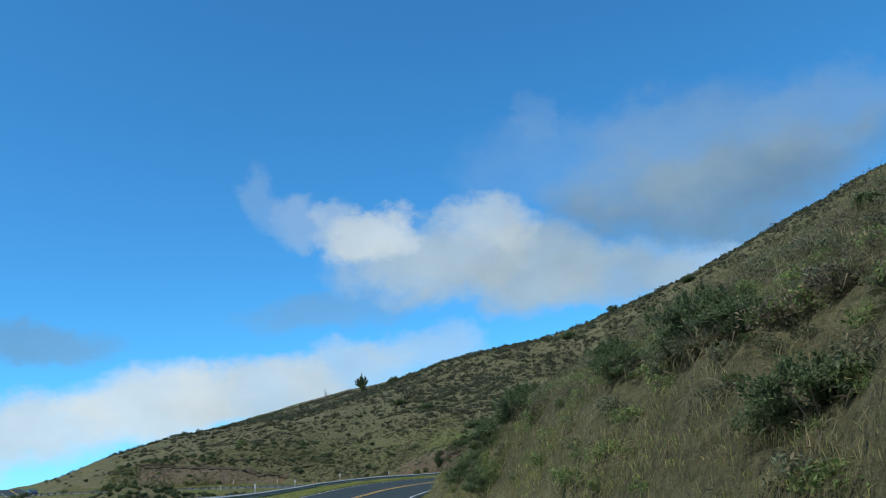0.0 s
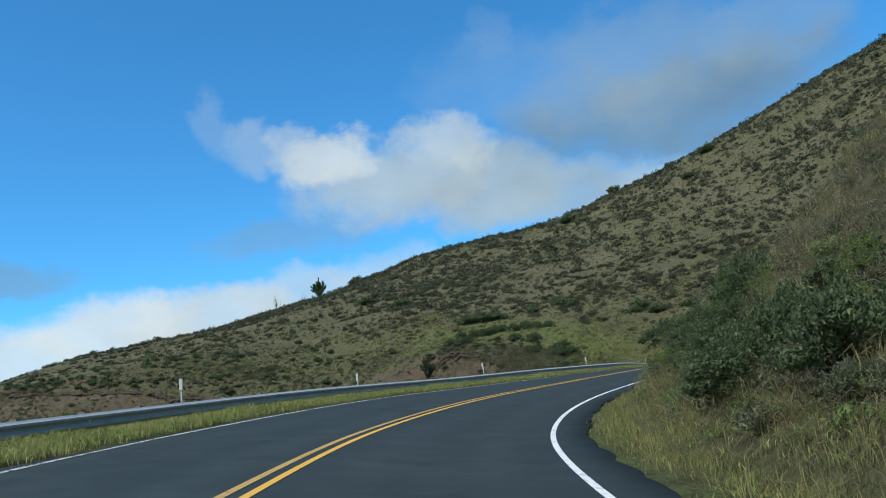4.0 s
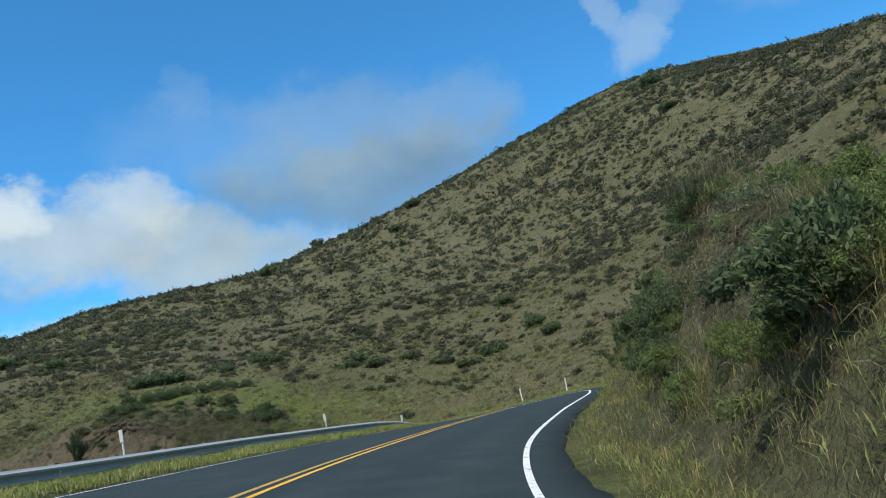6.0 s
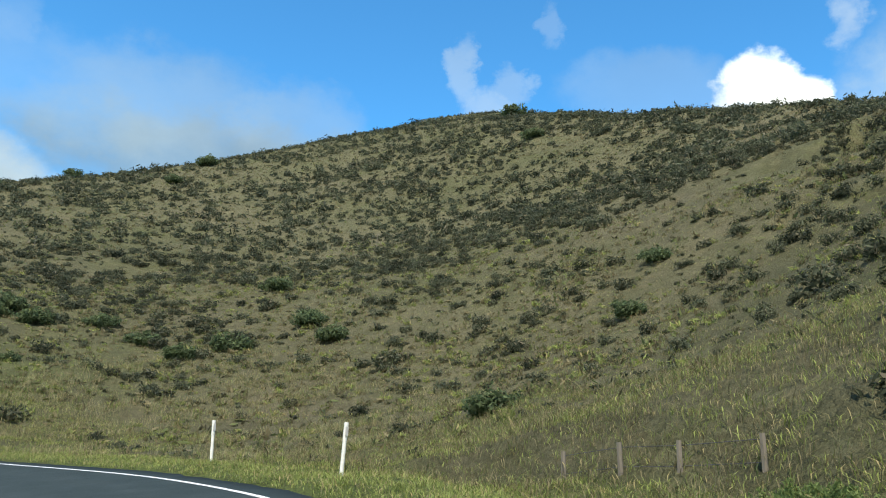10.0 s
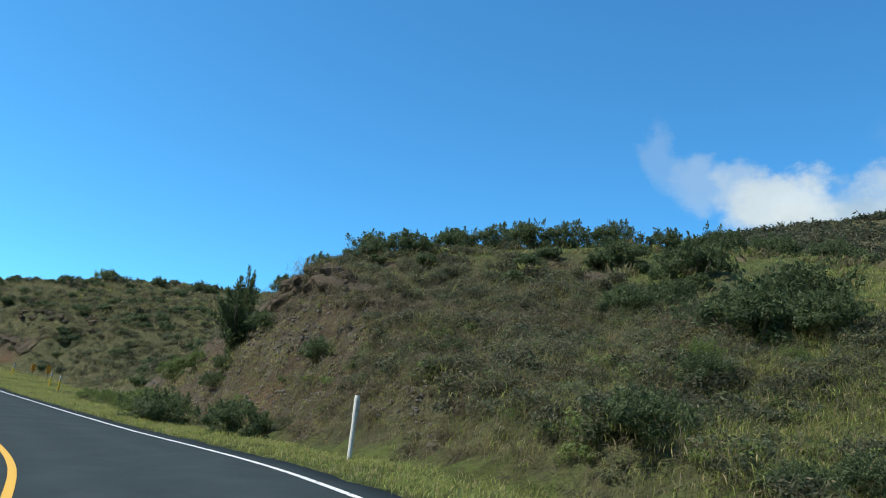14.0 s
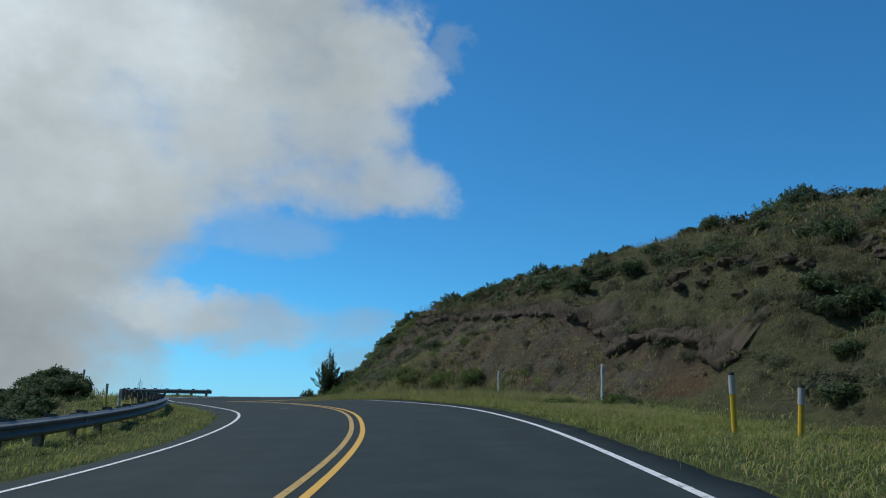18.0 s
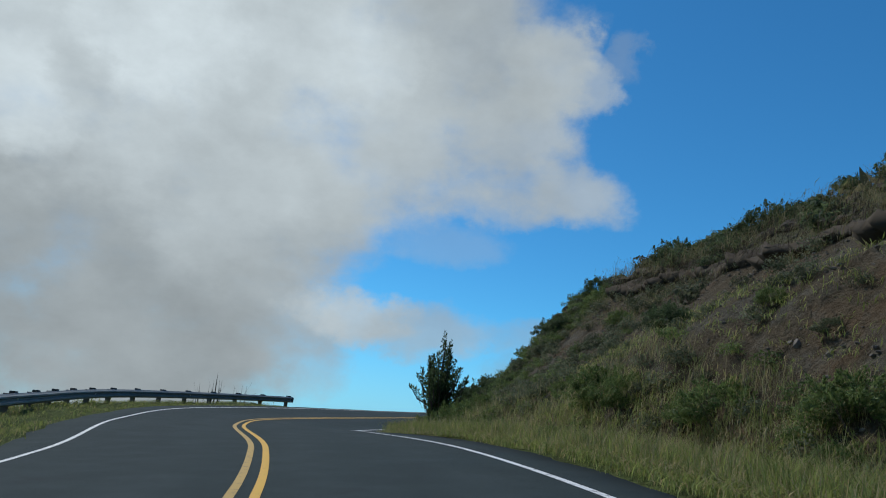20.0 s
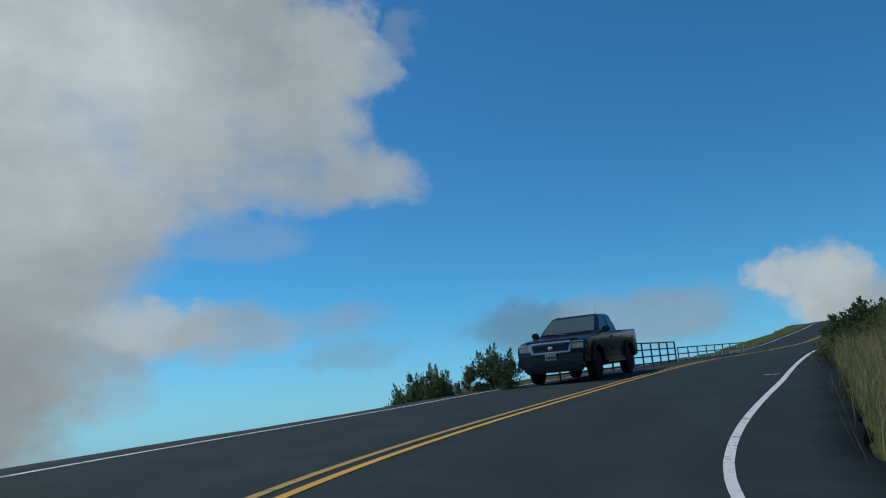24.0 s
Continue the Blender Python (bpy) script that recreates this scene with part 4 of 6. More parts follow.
def shoots(r, count, rx, ry, rz, leaf, per=70):
    """Leafy shoots that stand out of a bush: rows of 4 corners."""
    out = []
    for _ in range(count):
        a, reach = r.uniform(0, 6.28), r.uniform(0.1, 0.85)
        foot = np.array([rx * reach * math.cos(a), ry * reach * math.sin(a), rz * (0.75 - 0.55 * reach**2)])
        way = np.array([0.45 * reach * math.cos(a), 0.45 * reach * math.sin(a), 1.0]) + r.normal(0, 0.34, 3)
        long = r.uniform(0.12, 0.36) * rz
        k = r.rand(per, 1)
        p = foot + way * k * long + r.normal(0, 1, (per, 3)) * (0.085 * (1.1 - k))
        up = way + r.normal(0, 0.7, (per, 3))
        up /= np.linalg.norm(up, axis=1)[:, None]
        side = np.cross(up, r.normal(0, 1, (per, 3)))
        side /= np.linalg.norm(side, axis=1)[:, None]
        s = leaf * r.uniform(0.7, 1.4, (per, 1))
        out.append(np.stack([p - up * s * 1.5, p - side * s * 0.6, p + up * s * 1.5, p + side * s * 0.6], 1))
    return np.concatenate(out)


def bush_thing(name, seed, n, rx, ry, rz, leaf, material, label, group, lumps=30, stems=6):
    r = np.random.RandomState(seed)
    t = empty(name, label, "bush", group)
    q, clump = leaf_cloud(r, n, rx, ry, rz * 0.86, leaf, lumps, 0.95)
    extra = shoots(r, 44, rx, ry, rz, leaf)
    q = np.concatenate([q, extra])
    part("foliage", quad_mesh("foliage", q, material, np.r_[0.75 * clump + 0.25 * r.rand(n), 0.5 * r.rand(len(extra))]), None, t)
    bm = bmesh.new()
    for _ in range(stems):
        a = r.uniform(0, 6.28)
        tube(bm, (0.1 * math.cos(a), 0.1 * math.sin(a), -0.25), (0.5 * rx * math.cos(a), 0.5 * ry * math.sin(a), 0.45 * rz), 0.02, 0.008, 5)
    part("stem", bm, BARK, t)
    return t


KINDS = [
    bush_thing("bush", 1, 6500, 1.0, 1.0, 0.75, 0.021, BUSH, "dense dark green bush on the slope", "dark bushes"),
    bush_thing("bush", 2, 6500, 1.0, 0.9, 0.85, 0.022, BUSH, "dense dark green bush on the slope", "dark bushes", 26),
    bush_thing("bush", 3, 6500, 1.0, 1.0, 0.8, 0.021, FRESH, "fresh green leafy bush on the bank", "green bushes", 34),
    bush_thing("bush", 4, 6500, 1.0, 1.0, 0.95, 0.022, FRESH, "fresh green leafy bush on the bank", "green bushes", 28),
    bush_thing("bush", 6, 6500, 1.0, 1.0, 0.7, 0.021, SHRUB, "grey-green shrub among dry grass", "grey shrubs", 24),
]
used = set()


def plant(kind, x, y, r, h=1.0, sink=0.08, z=None):
    z = level(x, y) if z is None else z
    grow = (1.45 if x < -50 else 1.6) if kind < 2 else 0.9 if kind == 4 else 1.15 if x < -50 else 0.82
    k = r if kind not in used else r * grow
    m = pose(x, y, z - sink * k, 0, 0, random.uniform(0, 360)) @ Matrix.Diagonal((k, k, k * h, 1))
    if kind not in used:
        used.add(kind)
        KINDS[kind].matrix_basis = m
        return KINDS[kind]
    return copy_thing(KINDS[kind], m @ Matrix.Diagonal((*[1 / v for v in KINDS[kind].scale], 1)))


# single bushes out on the slopes: x, y, radius
THICKET = []
for x, y, r in ((49.2, 126.0, 1.7), (44.9, 125.3, 1.4), (57.0, 127.2, 1.7), (56.3, 121.4, 1.5), (44.0, 131.8, 1.4), (42.3, 138.1, 1.5), (33.0, 125.8, 0.8), (31.6, 126.4, 0.7),
                (61.3, 142.4, 1.8), (35.3, 142.6, 1.8), (36.8, 138.4, 1.6), (34.0, 140.6, 1.4), (24.0, 155.2, 1.9), (26.0, 153.6, 1.6), (18.3, 151.4, 1.4), (8.8, 150.5, 2.0), (6.4, 149.6, 1.8), (11.6, 151.5, 1.7),
                (44.9, 88.5, 1.3), (63.2, 96.0, 1.3), (71.6, 100.1, 1.3), (160.8, 211.2, 3.8), (135.8, 178.7, 2.6), (95.1, 255.0, 3.0), (68.6, 276.6, 2.8),
                (-20.7, 253.0, 2.6), (45.4, 245.7, 2.8), (80.5, 236.7, 2.2), (-14.5, 193.6, 2.2), (-5.6, 178.6, 2.2)):
    THICKET.append((x, y, level(x, y) - 0.1 * r, 1.55 * r))


def along(s0, s1, u0, u1, n, kinds, r0, r1, seed, h=1.0, min_gap=0.8, far=False):
    """n bushes strewn along a stretch of road, between two offsets."""
    r, placed = np.random.RandomState(seed), []
    for _ in range(n * 6):
        if len(placed) >= n:
            break
        x, y, _, _ = on_road(r.uniform(s0, s1), r.uniform(u0, u1))
        size = r.uniform(r0, r1)
        if any(math.hypot(x - a, y - b) < min_gap * (size + c) * 0.6 for a, b, c in placed):
            continue
        placed.append((x, y, size))
        kind, tall = int(r.choice(kinds)), h * r.uniform(0.85, 1.2)
        if far:
            THICKET.append((x, y, level(x, y), size * far))
        else:
            plant(kind, x, y, size, tall)


along(-0.5, 7.0, 5.9, 8.4, 26, (2, 0, 1, 4), 0.3, 0.6, 21)
along(-0.5, 6.5, 8.2, 16, 18, (2, 0, 4, 4), 0.4, 0.75, 22, far=True)
along(1.4, 2.9, 5.6, 6.8, 6, (4, 3, 0), 0.3, 0.5, 23)
along(6.6, 9.1, 5.8, 6.5, 28, (3, 2, 2, 3), 0.45, 0.7, 24)
along(4.6, 6.8, 6.2, 8.8, 20, (3, 0, 2, 0), 0.45, 0.75, 39)
along(0.3, 1.2, 6.4, 9.0, 7, (0, 1, 4), 0.35, 0.6, 41)
along(7.4, 8.8, 6.2, 7.9, 24, (0, 3, 2, 3, 1), 0.38, 0.58, 45)
along(7.3, 9.1, 5.9, 6.5, 16, (3, 2, 0, 3), 0.3, 0.45, 46)
along(9.35, 10.7, 5.8, 7.6, 26, (2, 3, 3), 0.65, 0.95, 25)
along(15.4, 17.0, 11.5, 18.0, 18, (0, 1, 4), 0.45, 0.8, 27, far=1.1)
along(15.4, 17.0, 6.8, 9.5, 8, (4, 0), 0.35, 0.6, 28)
along(16.8, 17.6, 7.0, 9.0, 14, (2, 3, 2), 0.8, 1.15, 29, 0.9)
along(17.6, 19.6, 10.5, 24, 20, (0, 4, 4), 0.6, 1.3, 30, far=True)
along(18.4, 20.6, 17, 30, 18, (0, 0, 4), 0.6, 1.1, 31, far=True)
along(19.4, 22.8, 5.7, 6.9, 16, (2, 3, 2), 0.3, 0.6, 32)
along(22.4, 23.2, 6.2, 8.2, 9, (3, 3, 2), 0.6, 0.95, 33)
along(20.3, 22.8, 11.5, 15.5, 26, (0, 4, 0), 0.5, 0.9, 34, far=1.3)
along(18.8, 21.2, 11.0, 16.5, 22, (0, 4, 1), 0.45, 0.8, 47, far=1.35)
along(18.6, 22.4, -13.0, -8.6, 34, (0, 1, 2), 0.8, 1.25, 35, 0.8, far=True)
along(20.2, 23.6, -13.5, -9.4, 70, (0, 1), 0.6, 1.0, 48, far=1.15)
along(18.4, 20.4, -12.5, -9.0, 16, (0, 1), 0.5, 0.9, 49, far=1.0)
along(24.6, 31.0, 8.5, 16, 12, (0, 2, 4), 0.6, 1.2, 38, far=True)
along(7.6, 9.3, 6.4, 8.0, 10, (3, 2, 4), 0.4, 0.7, 42)
along(17.6, 20.4, 9.5, 24, 40, (0, 4), 0.4, 0.9, 43, far=True)
along(19.2, 22.4, 15, 24, 44, (0, 4), 0.45, 0.9, 44, far=True)
for x, y, r in ((17.2, 118.8, 1.05), (17.9, 121.0, 1.15), (18.6, 119.4, 0.8), (16.5, 117.0, 0.8), (18.2, 117.2, 0.65), (16.9, 115.4, 0.45), (16.7, 111.8, 0.58), (14.6, 122.6, 0.6), (17.0, 113.2, 0.3), (14.6, 125.5, 0.95), (12.0, 126.2, 0.8), (18.9, 110.6, 0.35), (19.6, 111.2, 0.4), (13.9, 121.2, 0.72), (13.3, 122.4, 0.55), (0.6, 124.6, 0.8), (2.6, 125.4, 0.9), (0.2, 118.5, 0.9), (5.5, 115.9, 0.7),
                (6.6, -21.0, 0.95), (6.1, -23.3, 0.8), (6.0, -17.3, 0.9), (5.1, -11.1, 0.75), (6.3, -27.3, 0.75), (7.4, -25.3, 0.8), (6.0, -25.6, 0.6), (7.2, -22.6, 0.6), (6.4, -19.2, 0.7), (6.0, -14.4, 0.7), (8.0, -19.0, 0.8), (5.0, -7.6, 0.6), (5.8, -24.8, 0.45),
                (7.4, 31.4, 0.7), (6.3, 28.2, 0.7), (6.3, 30.3, 0.55), (10.4, 35.1, 0.7), (8.2, 33.0, 0.7), (9.0, 32.4, 0.65), (7.4, 29.2, 0.65), (5.9, 26.5, 0.55), (11.2, 37.0, 0.7), (-79.4, 139.9, 0.7), (-78.5, 140.2, 0.7), (-80.2, 139.7, 0.5), (-77.3, 140.0, 0.7), (-51.7, 156.6, 1.4), (-63.9, 145.4, 0.8), (-66.9, 142.0, 0.5), (-79.4, 144.5, 0.55), (-78.2, 144.4, 0.5), (-76.8, 144.2, 0.6), (-75.2, 144.6, 0.6), (-77.5, 144.9, 0.5), (-58.9, 139.6, 0.5), (-70.7, 145.7, 0.7), (-93.2, 151.2, 0.9), (-92.0, 149.6, 0.7), (-94.6, 153.4, 0.8)):
    plant(int(random.choice((0, 1, 4, 2) if y < 0 else (2, 3, 3, 4) if y < 60 else (0, 0, 1, 2))), x, y, r * (0.8 if y < 0 else 1.0))
along(23.0, 24.1, 6.6, 11.5, 22, (2, 4, 0, 4), 0.3, 0.6, 50)
for x, y, r, kind in ((-59.2, 138.2, 0.65, 3), (-54.9, 138.5, 0.7, 2), (-51.9, 138.6, 0.62, 3), (-55.4, 139.7, 0.3, 2), (-53.5, 139.4, 0.34, 4), (-59.4, 139.9, 0.18, 4), (-62.4, 138.6, 0.4, 2), (-57.2, 138.3, 0.4, 4), (-49.6, 138.2, 0.5, 2), (-78.5, 139.2, 0.62, 3), (-78.2, 140.0, 0.7, 2), (-77.0, 139.4, 0.6, 3)):
    plant(kind, x, y, r)
for x, y, r in ((2.2, 122.6, 0.36), (3.2, 124.2, 0.40), (4.4, 124.8, 0.62), (5.2, 126.4, 0.42), (4.2, 128.8, 0.60), (6.2, 128.6, 0.66), (7.6, 128.2, 0.62), (9.0, 129.2, 0.72), (10.6, 130.0, 0.66), (12.4, 131.0, 0.62), (14.2, 132.0, 0.70), (16.2, 132.6, 0.74), (18.2, 133.4, 0.66), (-0.8, 124.6, 0.36), (0.6, 122.9, 0.3),
                (-76.6, 144.6, 0.30), (-75.8, 146.0, 0.38), (-72.4, 146.6, 0.36), (-69.6, 147.2, 0.45), (-67.2, 146.6, 0.55), (-65.8, 146.8, 0.50), (-62.0, 146.4, 0.48), (-60.4, 146.8, 0.55), (-56.4, 148.2, 0.60), (-54.6, 148.8, 0.45), (-50.4, 151.0, 0.62), (-47.0, 153.4, 0.80), (-43.4, 156.2, 0.62), (-40.0, 156.4, 0.55), (-35.6, 154.2, 0.80), (-33.0, 157.0, 0.70)):
    plant(int(random.choice((0, 1))), x, y, r * (1.25 if x > -3 else 1.0), random.uniform(0.95, 1.25))
for x, y, top, r in ((-99.6, 143.2, 11.35, 0.8), (-101.8, 143.7, 11.2, 0.9), (-99.3, 144.8, 11.75, 0.75)):
    z = level(x, y)
    plant(0, x, y, 0.85 * r, (top - z + 0.1) / (0.78 * 1.23 * r), 0.08, z)
for k in range(len(KINDS)):
    if k not in used:
        plant(k, 60 + 3 * k, 128, 1.2)


def tree(name, x, y, height, spread, label, seed, spires=5, n=2600, leaf=0.075, mat=BUSH, bare=False):
    """A small tree: tapered trunk, limbs that lean upward, leaves along every limb."""
    r = np.random.RandomState(seed)
    t = empty(name, label, "tree")
    z = level(x, y)
    bm, quads = bmesh.new(), []
    stout = 0.022 if bare else 0.045
    tube(bm, (0, 0, -0.3), (0, 0, height * 0.55), stout * height**0.7, 0.5 * stout * height**0.7, 7)
    tube(bm, (0, 0, height * 0.55), (0.02 * height, 0, height * 0.97), 0.5 * stout * height**0.7, 0.004, 6)
    limbs = [((0, 0, height * 0.1), (0, 0, height))]
    for _ in range(spires):
        a, h0 = r.uniform(0, 6.28), r.uniform(0.02, 0.4) * height
        reach = spread * r.uniform(0.15, 1.0)
        h1 = height * min(0.97, r.uniform(0.88, 1.05) - (0.52 if spires > 20 else 0.25) * reach / spread)
        h0 = min(h0, 0.55 * h1)
        tip = (reach * math.cos(a), reach * math.sin(a), h1)
        limbs.append(((0, 0, h0), tip))
        mid = (0.7 * tip[0], 0.7 * tip[1], h0 + 0.45 * (h1 - h0))
        thick = 0.017 * max(1.0, height / 1.6) if bare else 0.03
        tube(bm, (0, 0, h0), mid, thick, 0.7 * thick, 5), tube(bm, mid, tip, 0.7 * thick, 0.004, 5)
        if bare:
            for _ in range(3):
                f = r.uniform(0.2, 0.9)
                a0 = Vector(mid).lerp(Vector(tip), f)
                tube(bm, a0, a0 + Vector((r.uniform(-0.25, 0.25), r.uniform(-0.25, 0.25), r.uniform(0.15, 0.45))) * height * 0.25, 0.006, 0.003, 4)
    part("trunk", bm, BARK, t)
    if not bare:
        per = n // len(limbs)
        for a, b in limbs:
            k = r.rand(per) ** 1.25
            p = np.array(a) + (np.array(b) - np.array(a)) * k[:, None]
            girth = spread * (0.26 if spires > 20 else 0.42) * np.clip(1 - k, 0.0, 1) ** 0.75 + 0.05
            d = r.normal(0, 1, (per, 3))
            d /= np.linalg.norm(d, axis=1)[:, None]
            p = p + d * girth[:, None] * r.uniform(0.4, 1, (per, 1))
            up = np.array([0, 0, 1.0]) + 0.8 * d
            up /= np.linalg.norm(up, axis=1)[:, None]
            side = np.cross(up, r.normal(0, 1, (per, 3)))
            side /= np.linalg.norm(side, axis=1)[:, None]
            s = leaf * r.uniform(0.6, 1.3, (per, 1))
            quads.append(np.stack([p - up * s * 1.3, p - side * s * 0.5, p + up * s * 1.6, p + side * s * 0.5], 1))
        q = np.concatenate(quads)
        q[..., 2] = np.maximum(q[..., 2], 0.05)
        part("crown", quad_mesh("crown", q, mat, r.rand(len(q)) ** 2), None, t)
    t.matrix_basis = pose(x, y, z, 0, 0, r.uniform(0, 360))
    return t


tree("tree", -70.5, 137.1, 3.7, 1.25, "small dark tree with upright shoots at the roadside", 3, 34, 15000, 0.034)
tree("tree", -1.4, 122.9, 3.7, 1.25, "small dark conifer-like tree on the cut bank", 4, 30, 14000, 0.042)
tree("tree", 20.6, 55.2, 2.5, 1.0, "leafy dark green tree on the road bank", 5, 26, 18000, 0.042, BUSH)
tree("tree", 28.7, 62.7, 2.0, 0.85, "upright bright green shrub tree by the road", 6, 24, 10000, 0.036, FRESH)
tree("tree", -38.7, 299.0, 7.6, 3.8, "dark lone tree on the skyline", 7, 24, 4200, 0.24)
tree("bare_tree", -52.0, 285.0, 6.5, 2.2, "thin bare tree on the skyline", 8, 9, 0, bare=True)
tree("bare_tree", -44.0, 297.0, 4.0, 1.6, "thin bare tree on the skyline", 9, 8, 0, bare=True)
for k, (x, y, top) in enumerate(((-103.2, 127.6, 12.4), (-103.9, 127.9, 11.9), (-102.6, 127.2, 11.6), (-105.0, 129.4, 11.8), (-102.2, 126.6, 11.5), (-104.4, 128.6, 11.5))):
    tree("bare_bush", x, y, top - level(x, y), 0.6, "bare grey twigs of a bush behind the guardrail", 40 + k, 14, 0, bare=True)


# ---- grass ----
def blades(rng, places, count, h0, h1, width, lean, spread):
    """Tufts of count bent blades at places: rows of quads."""
    n = len(places) * count
    base = np.repeat(places, count, 0) + np.c_[rng.normal(0, spread, (n, 2)), np.full(n, -0.02)]
    a = rng.uniform(0, 6.28, n)
    h = rng.uniform(h0, h1, (n, 1))
    out = np.c_[np.cos(a), np.sin(a), np.zeros(n)]
    side = np.c_[-np.sin(a), np.cos(a), np.zeros(n)] * width * rng.uniform(0.6, 1.4, (n, 1))
    tip = base + np.array([0, 0, 1.0]) * h + out * h * rng.uniform(0.2, lean, (n, 1))
    mid = base + np.array([0, 0, 1.0]) * h * 0.62 + out * h * 0.18
    return np.stack([base - side, mid - side * 0.6, tip, mid + side * 0.6], 1)


def strip_places(rng, s0, s1, u0, u1, n, keep=None):
    r0, r1 = run_at(s0), run_at(s1)
    runs, us = rng.uniform(r0, r1, n), rng.uniform(u0, u1, n)
    x, y = np.interp(runs, RUN, LINE[:, 0]), np.interp(runs, RUN, LINE[:, 1])
    p = np.c_[x + us * np.interp(runs, RUN, RIGHT[:, 0]), y + us * np.interp(runs, RUN, RIGHT[:, 1])]
    z, u, st, cut, _ = ground(p, True)
    el, er = np.interp(st, EDGES[:, 0], EDGES[:, 1]), np.interp(st, EDGES[:, 0], EDGES[:, 2])
    ok = (u > er + 0.12) | (u < el - 0.12)
    return np.c_[p, z][ok]


def grass_patch(name, label, places, count, h0, h1, width, lean, spread, material, seed):
    r = np.random.RandomState(seed)
    q = blades(r, places, count, h0, h1, width, lean, spread)
    clump = np.repeat(r.rand(len(places)) ** 2, count)
    return tagged(new(name, quad_mesh(name, q, material, clump * 0.6)), label, "grass", kind="stuff")


rg = np.random.RandomState(9)
grass_patch("verge_grass", "short green grass along the road verge", np.r_[strip_places(rg, -0.5, 10.8, -6.4, -3.7, 6500), strip_places(rg, 9.5, 22, 3.9, 9.0, 15000), strip_places(rg, -0.5, 9.5, 4.5, 6.0, 1600)],
            11, 0.05, 0.16, 0.012, 2.0, 0.12, GRASS, 1)
grass_patch("rail_grass", "lush yellow-green grass piled against the guardrail", strip_places(rg, 1.5, 10.8, -6.2, -3.5, 9000), 11, 0.07, 0.24, 0.013, 1.9, 0.12, GRASS, 93)
grass_patch("verge_straw", "golden dry grass along the foot of the bank", strip_places(rg, -0.5, 10.6, 4.5, 6.2, 5200), 11, 0.08, 0.28, 0.006, 1.5, 0.14, GOLD, 73)
grass_patch("shoulder_grass", "low grass clumps under the guardrail", strip_places(rg, 15.5, 24.6, -9.5, -3.8, 12000), 9, 0.04, 0.14, 0.012, 1.3, 0.10, GRASS, 15)
grass_patch("dry_grass", "tall dry straw grass on the road bank", np.r_[strip_places(rg, -0.5, 10.5, 5.2, 8.5, 2800), strip_places(rg, 15.0, 17.6, 6.6, 8.6, 700)],
            12, 0.12, 0.36, 0.006, 1.5, 0.16, STRAW, 2)
grass_patch("tall_straw", "tall yellow straw grass beside the pavement", strip_places(rg, 24.4, 29.0, 4.3, 7.5, 4200), 12, 0.3, 0.8, 0.007, 0.9, 0.14, PALE_STRAW, 12)
grass_patch("toe_straw", "pale straw grass at the foot of the cut", strip_places(rg, 19.2, 24.6, 4.8, 7.0, 9500), 12, 0.06, 0.22, 0.009, 2.0, 0.16, PALE_STRAW, 14)
grass_patch("toe_grass", "fresh green grass at the foot of the cut", strip_places(rg, 19.0, 23.4, 4.4, 6.8, 9000), 10, 0.06, 0.22, 0.012, 2.0, 0.12, GRASS, 13)
grass_patch("bank_turf", "yellow-green grass between the bushes of the bank", strip_places(rg, 13.6, 15.5, 7.5, 22, 6500), 11, 0.07, 0.22, 0.013, 2.2, 0.2, GRASS, 71)
grass_patch("bank_grass", "dry and green tussocks hanging on the cut bank", np.r_[strip_places(rg, -0.5, 10.5, 7.5, 17, 6500), strip_places(rg, 14.5, 15.85, 8, 17, 1300), strip_places(rg, 15.85, 17.5, 10.5, 17, 900), strip_places(rg, 17.5, 21.3, 9.6, 22, 6500), strip_places(rg, 20.4, 23, 11, 18, 1500)],
            10, 0.12, 0.34, 0.008, 1.8, 0.18, STRAW, 3)
open_slope = np.c_[rg.uniform(-45, 85, 26000), rg.uniform(74, 160, 26000)]
oz, ou, _, _, _ = ground(open_slope, True)
open_slope = np.c_[open_slope, oz][(ou > 7.5)]
half = rg.rand(len(open_slope)) < 0.5
grass_patch("slope_grass", "green grass tussocks on the open slope", open_slope[half], 8, 0.06, 0.22, 0.022, 2.2, 0.25, GRASS, 4)
grass_patch("slope_straw", "dry grass tussocks on the open slope", open_slope[~half], 8, 0.08, 0.30, 0.018, 2.0, 0.25, STRAW, 5)
bend = strip_places(rg, 10.2, 13.2, 7.2, 22, 9000)
grass_patch("bend_straw", "dry straw grass on the slope beside the bend", bend[::2], 11, 0.10, 0.34, 0.012, 2.0, 0.22, STRAW, 91)
grass_patch("bend_grass", "yellow-green grass on the slope beside the bend", bend[1::2], 10, 0.07, 0.22, 0.014, 2.2, 0.22, GRASS, 92)
straw_slope = np.c_[rg.uniform(24, 52, 2600), rg.uniform(92, 126, 2600)]
sz, su, _, _, _ = ground(straw_slope, True)
straw_slope = np.c_[straw_slope, sz][(su > 7) & (fbm(straw_slope[:, 0], straw_slope[:, 1], 7, 3) > -0.05)]
grass_patch("straw_tufts", "pale tall straw tufts on the open slope", straw_slope, 22, 0.2, 0.6, 0.010, 1.6, 0.25, PALE_STRAW, 72)
left_slope = np.c_[rg.uniform(-110, -8, 9000), rg.uniform(60, 135, 9000)]
lz, lu, _, _, _ = ground(left_slope, True)
left_slope = np.c_[left_slope, lz][(lu < -6.2)]
grass_patch("downhill_grass", "rough grass below the guardrail", left_slope, 6, 0.2, 0.5, 0.03, 1.0, 0.2, GRASS, 6)


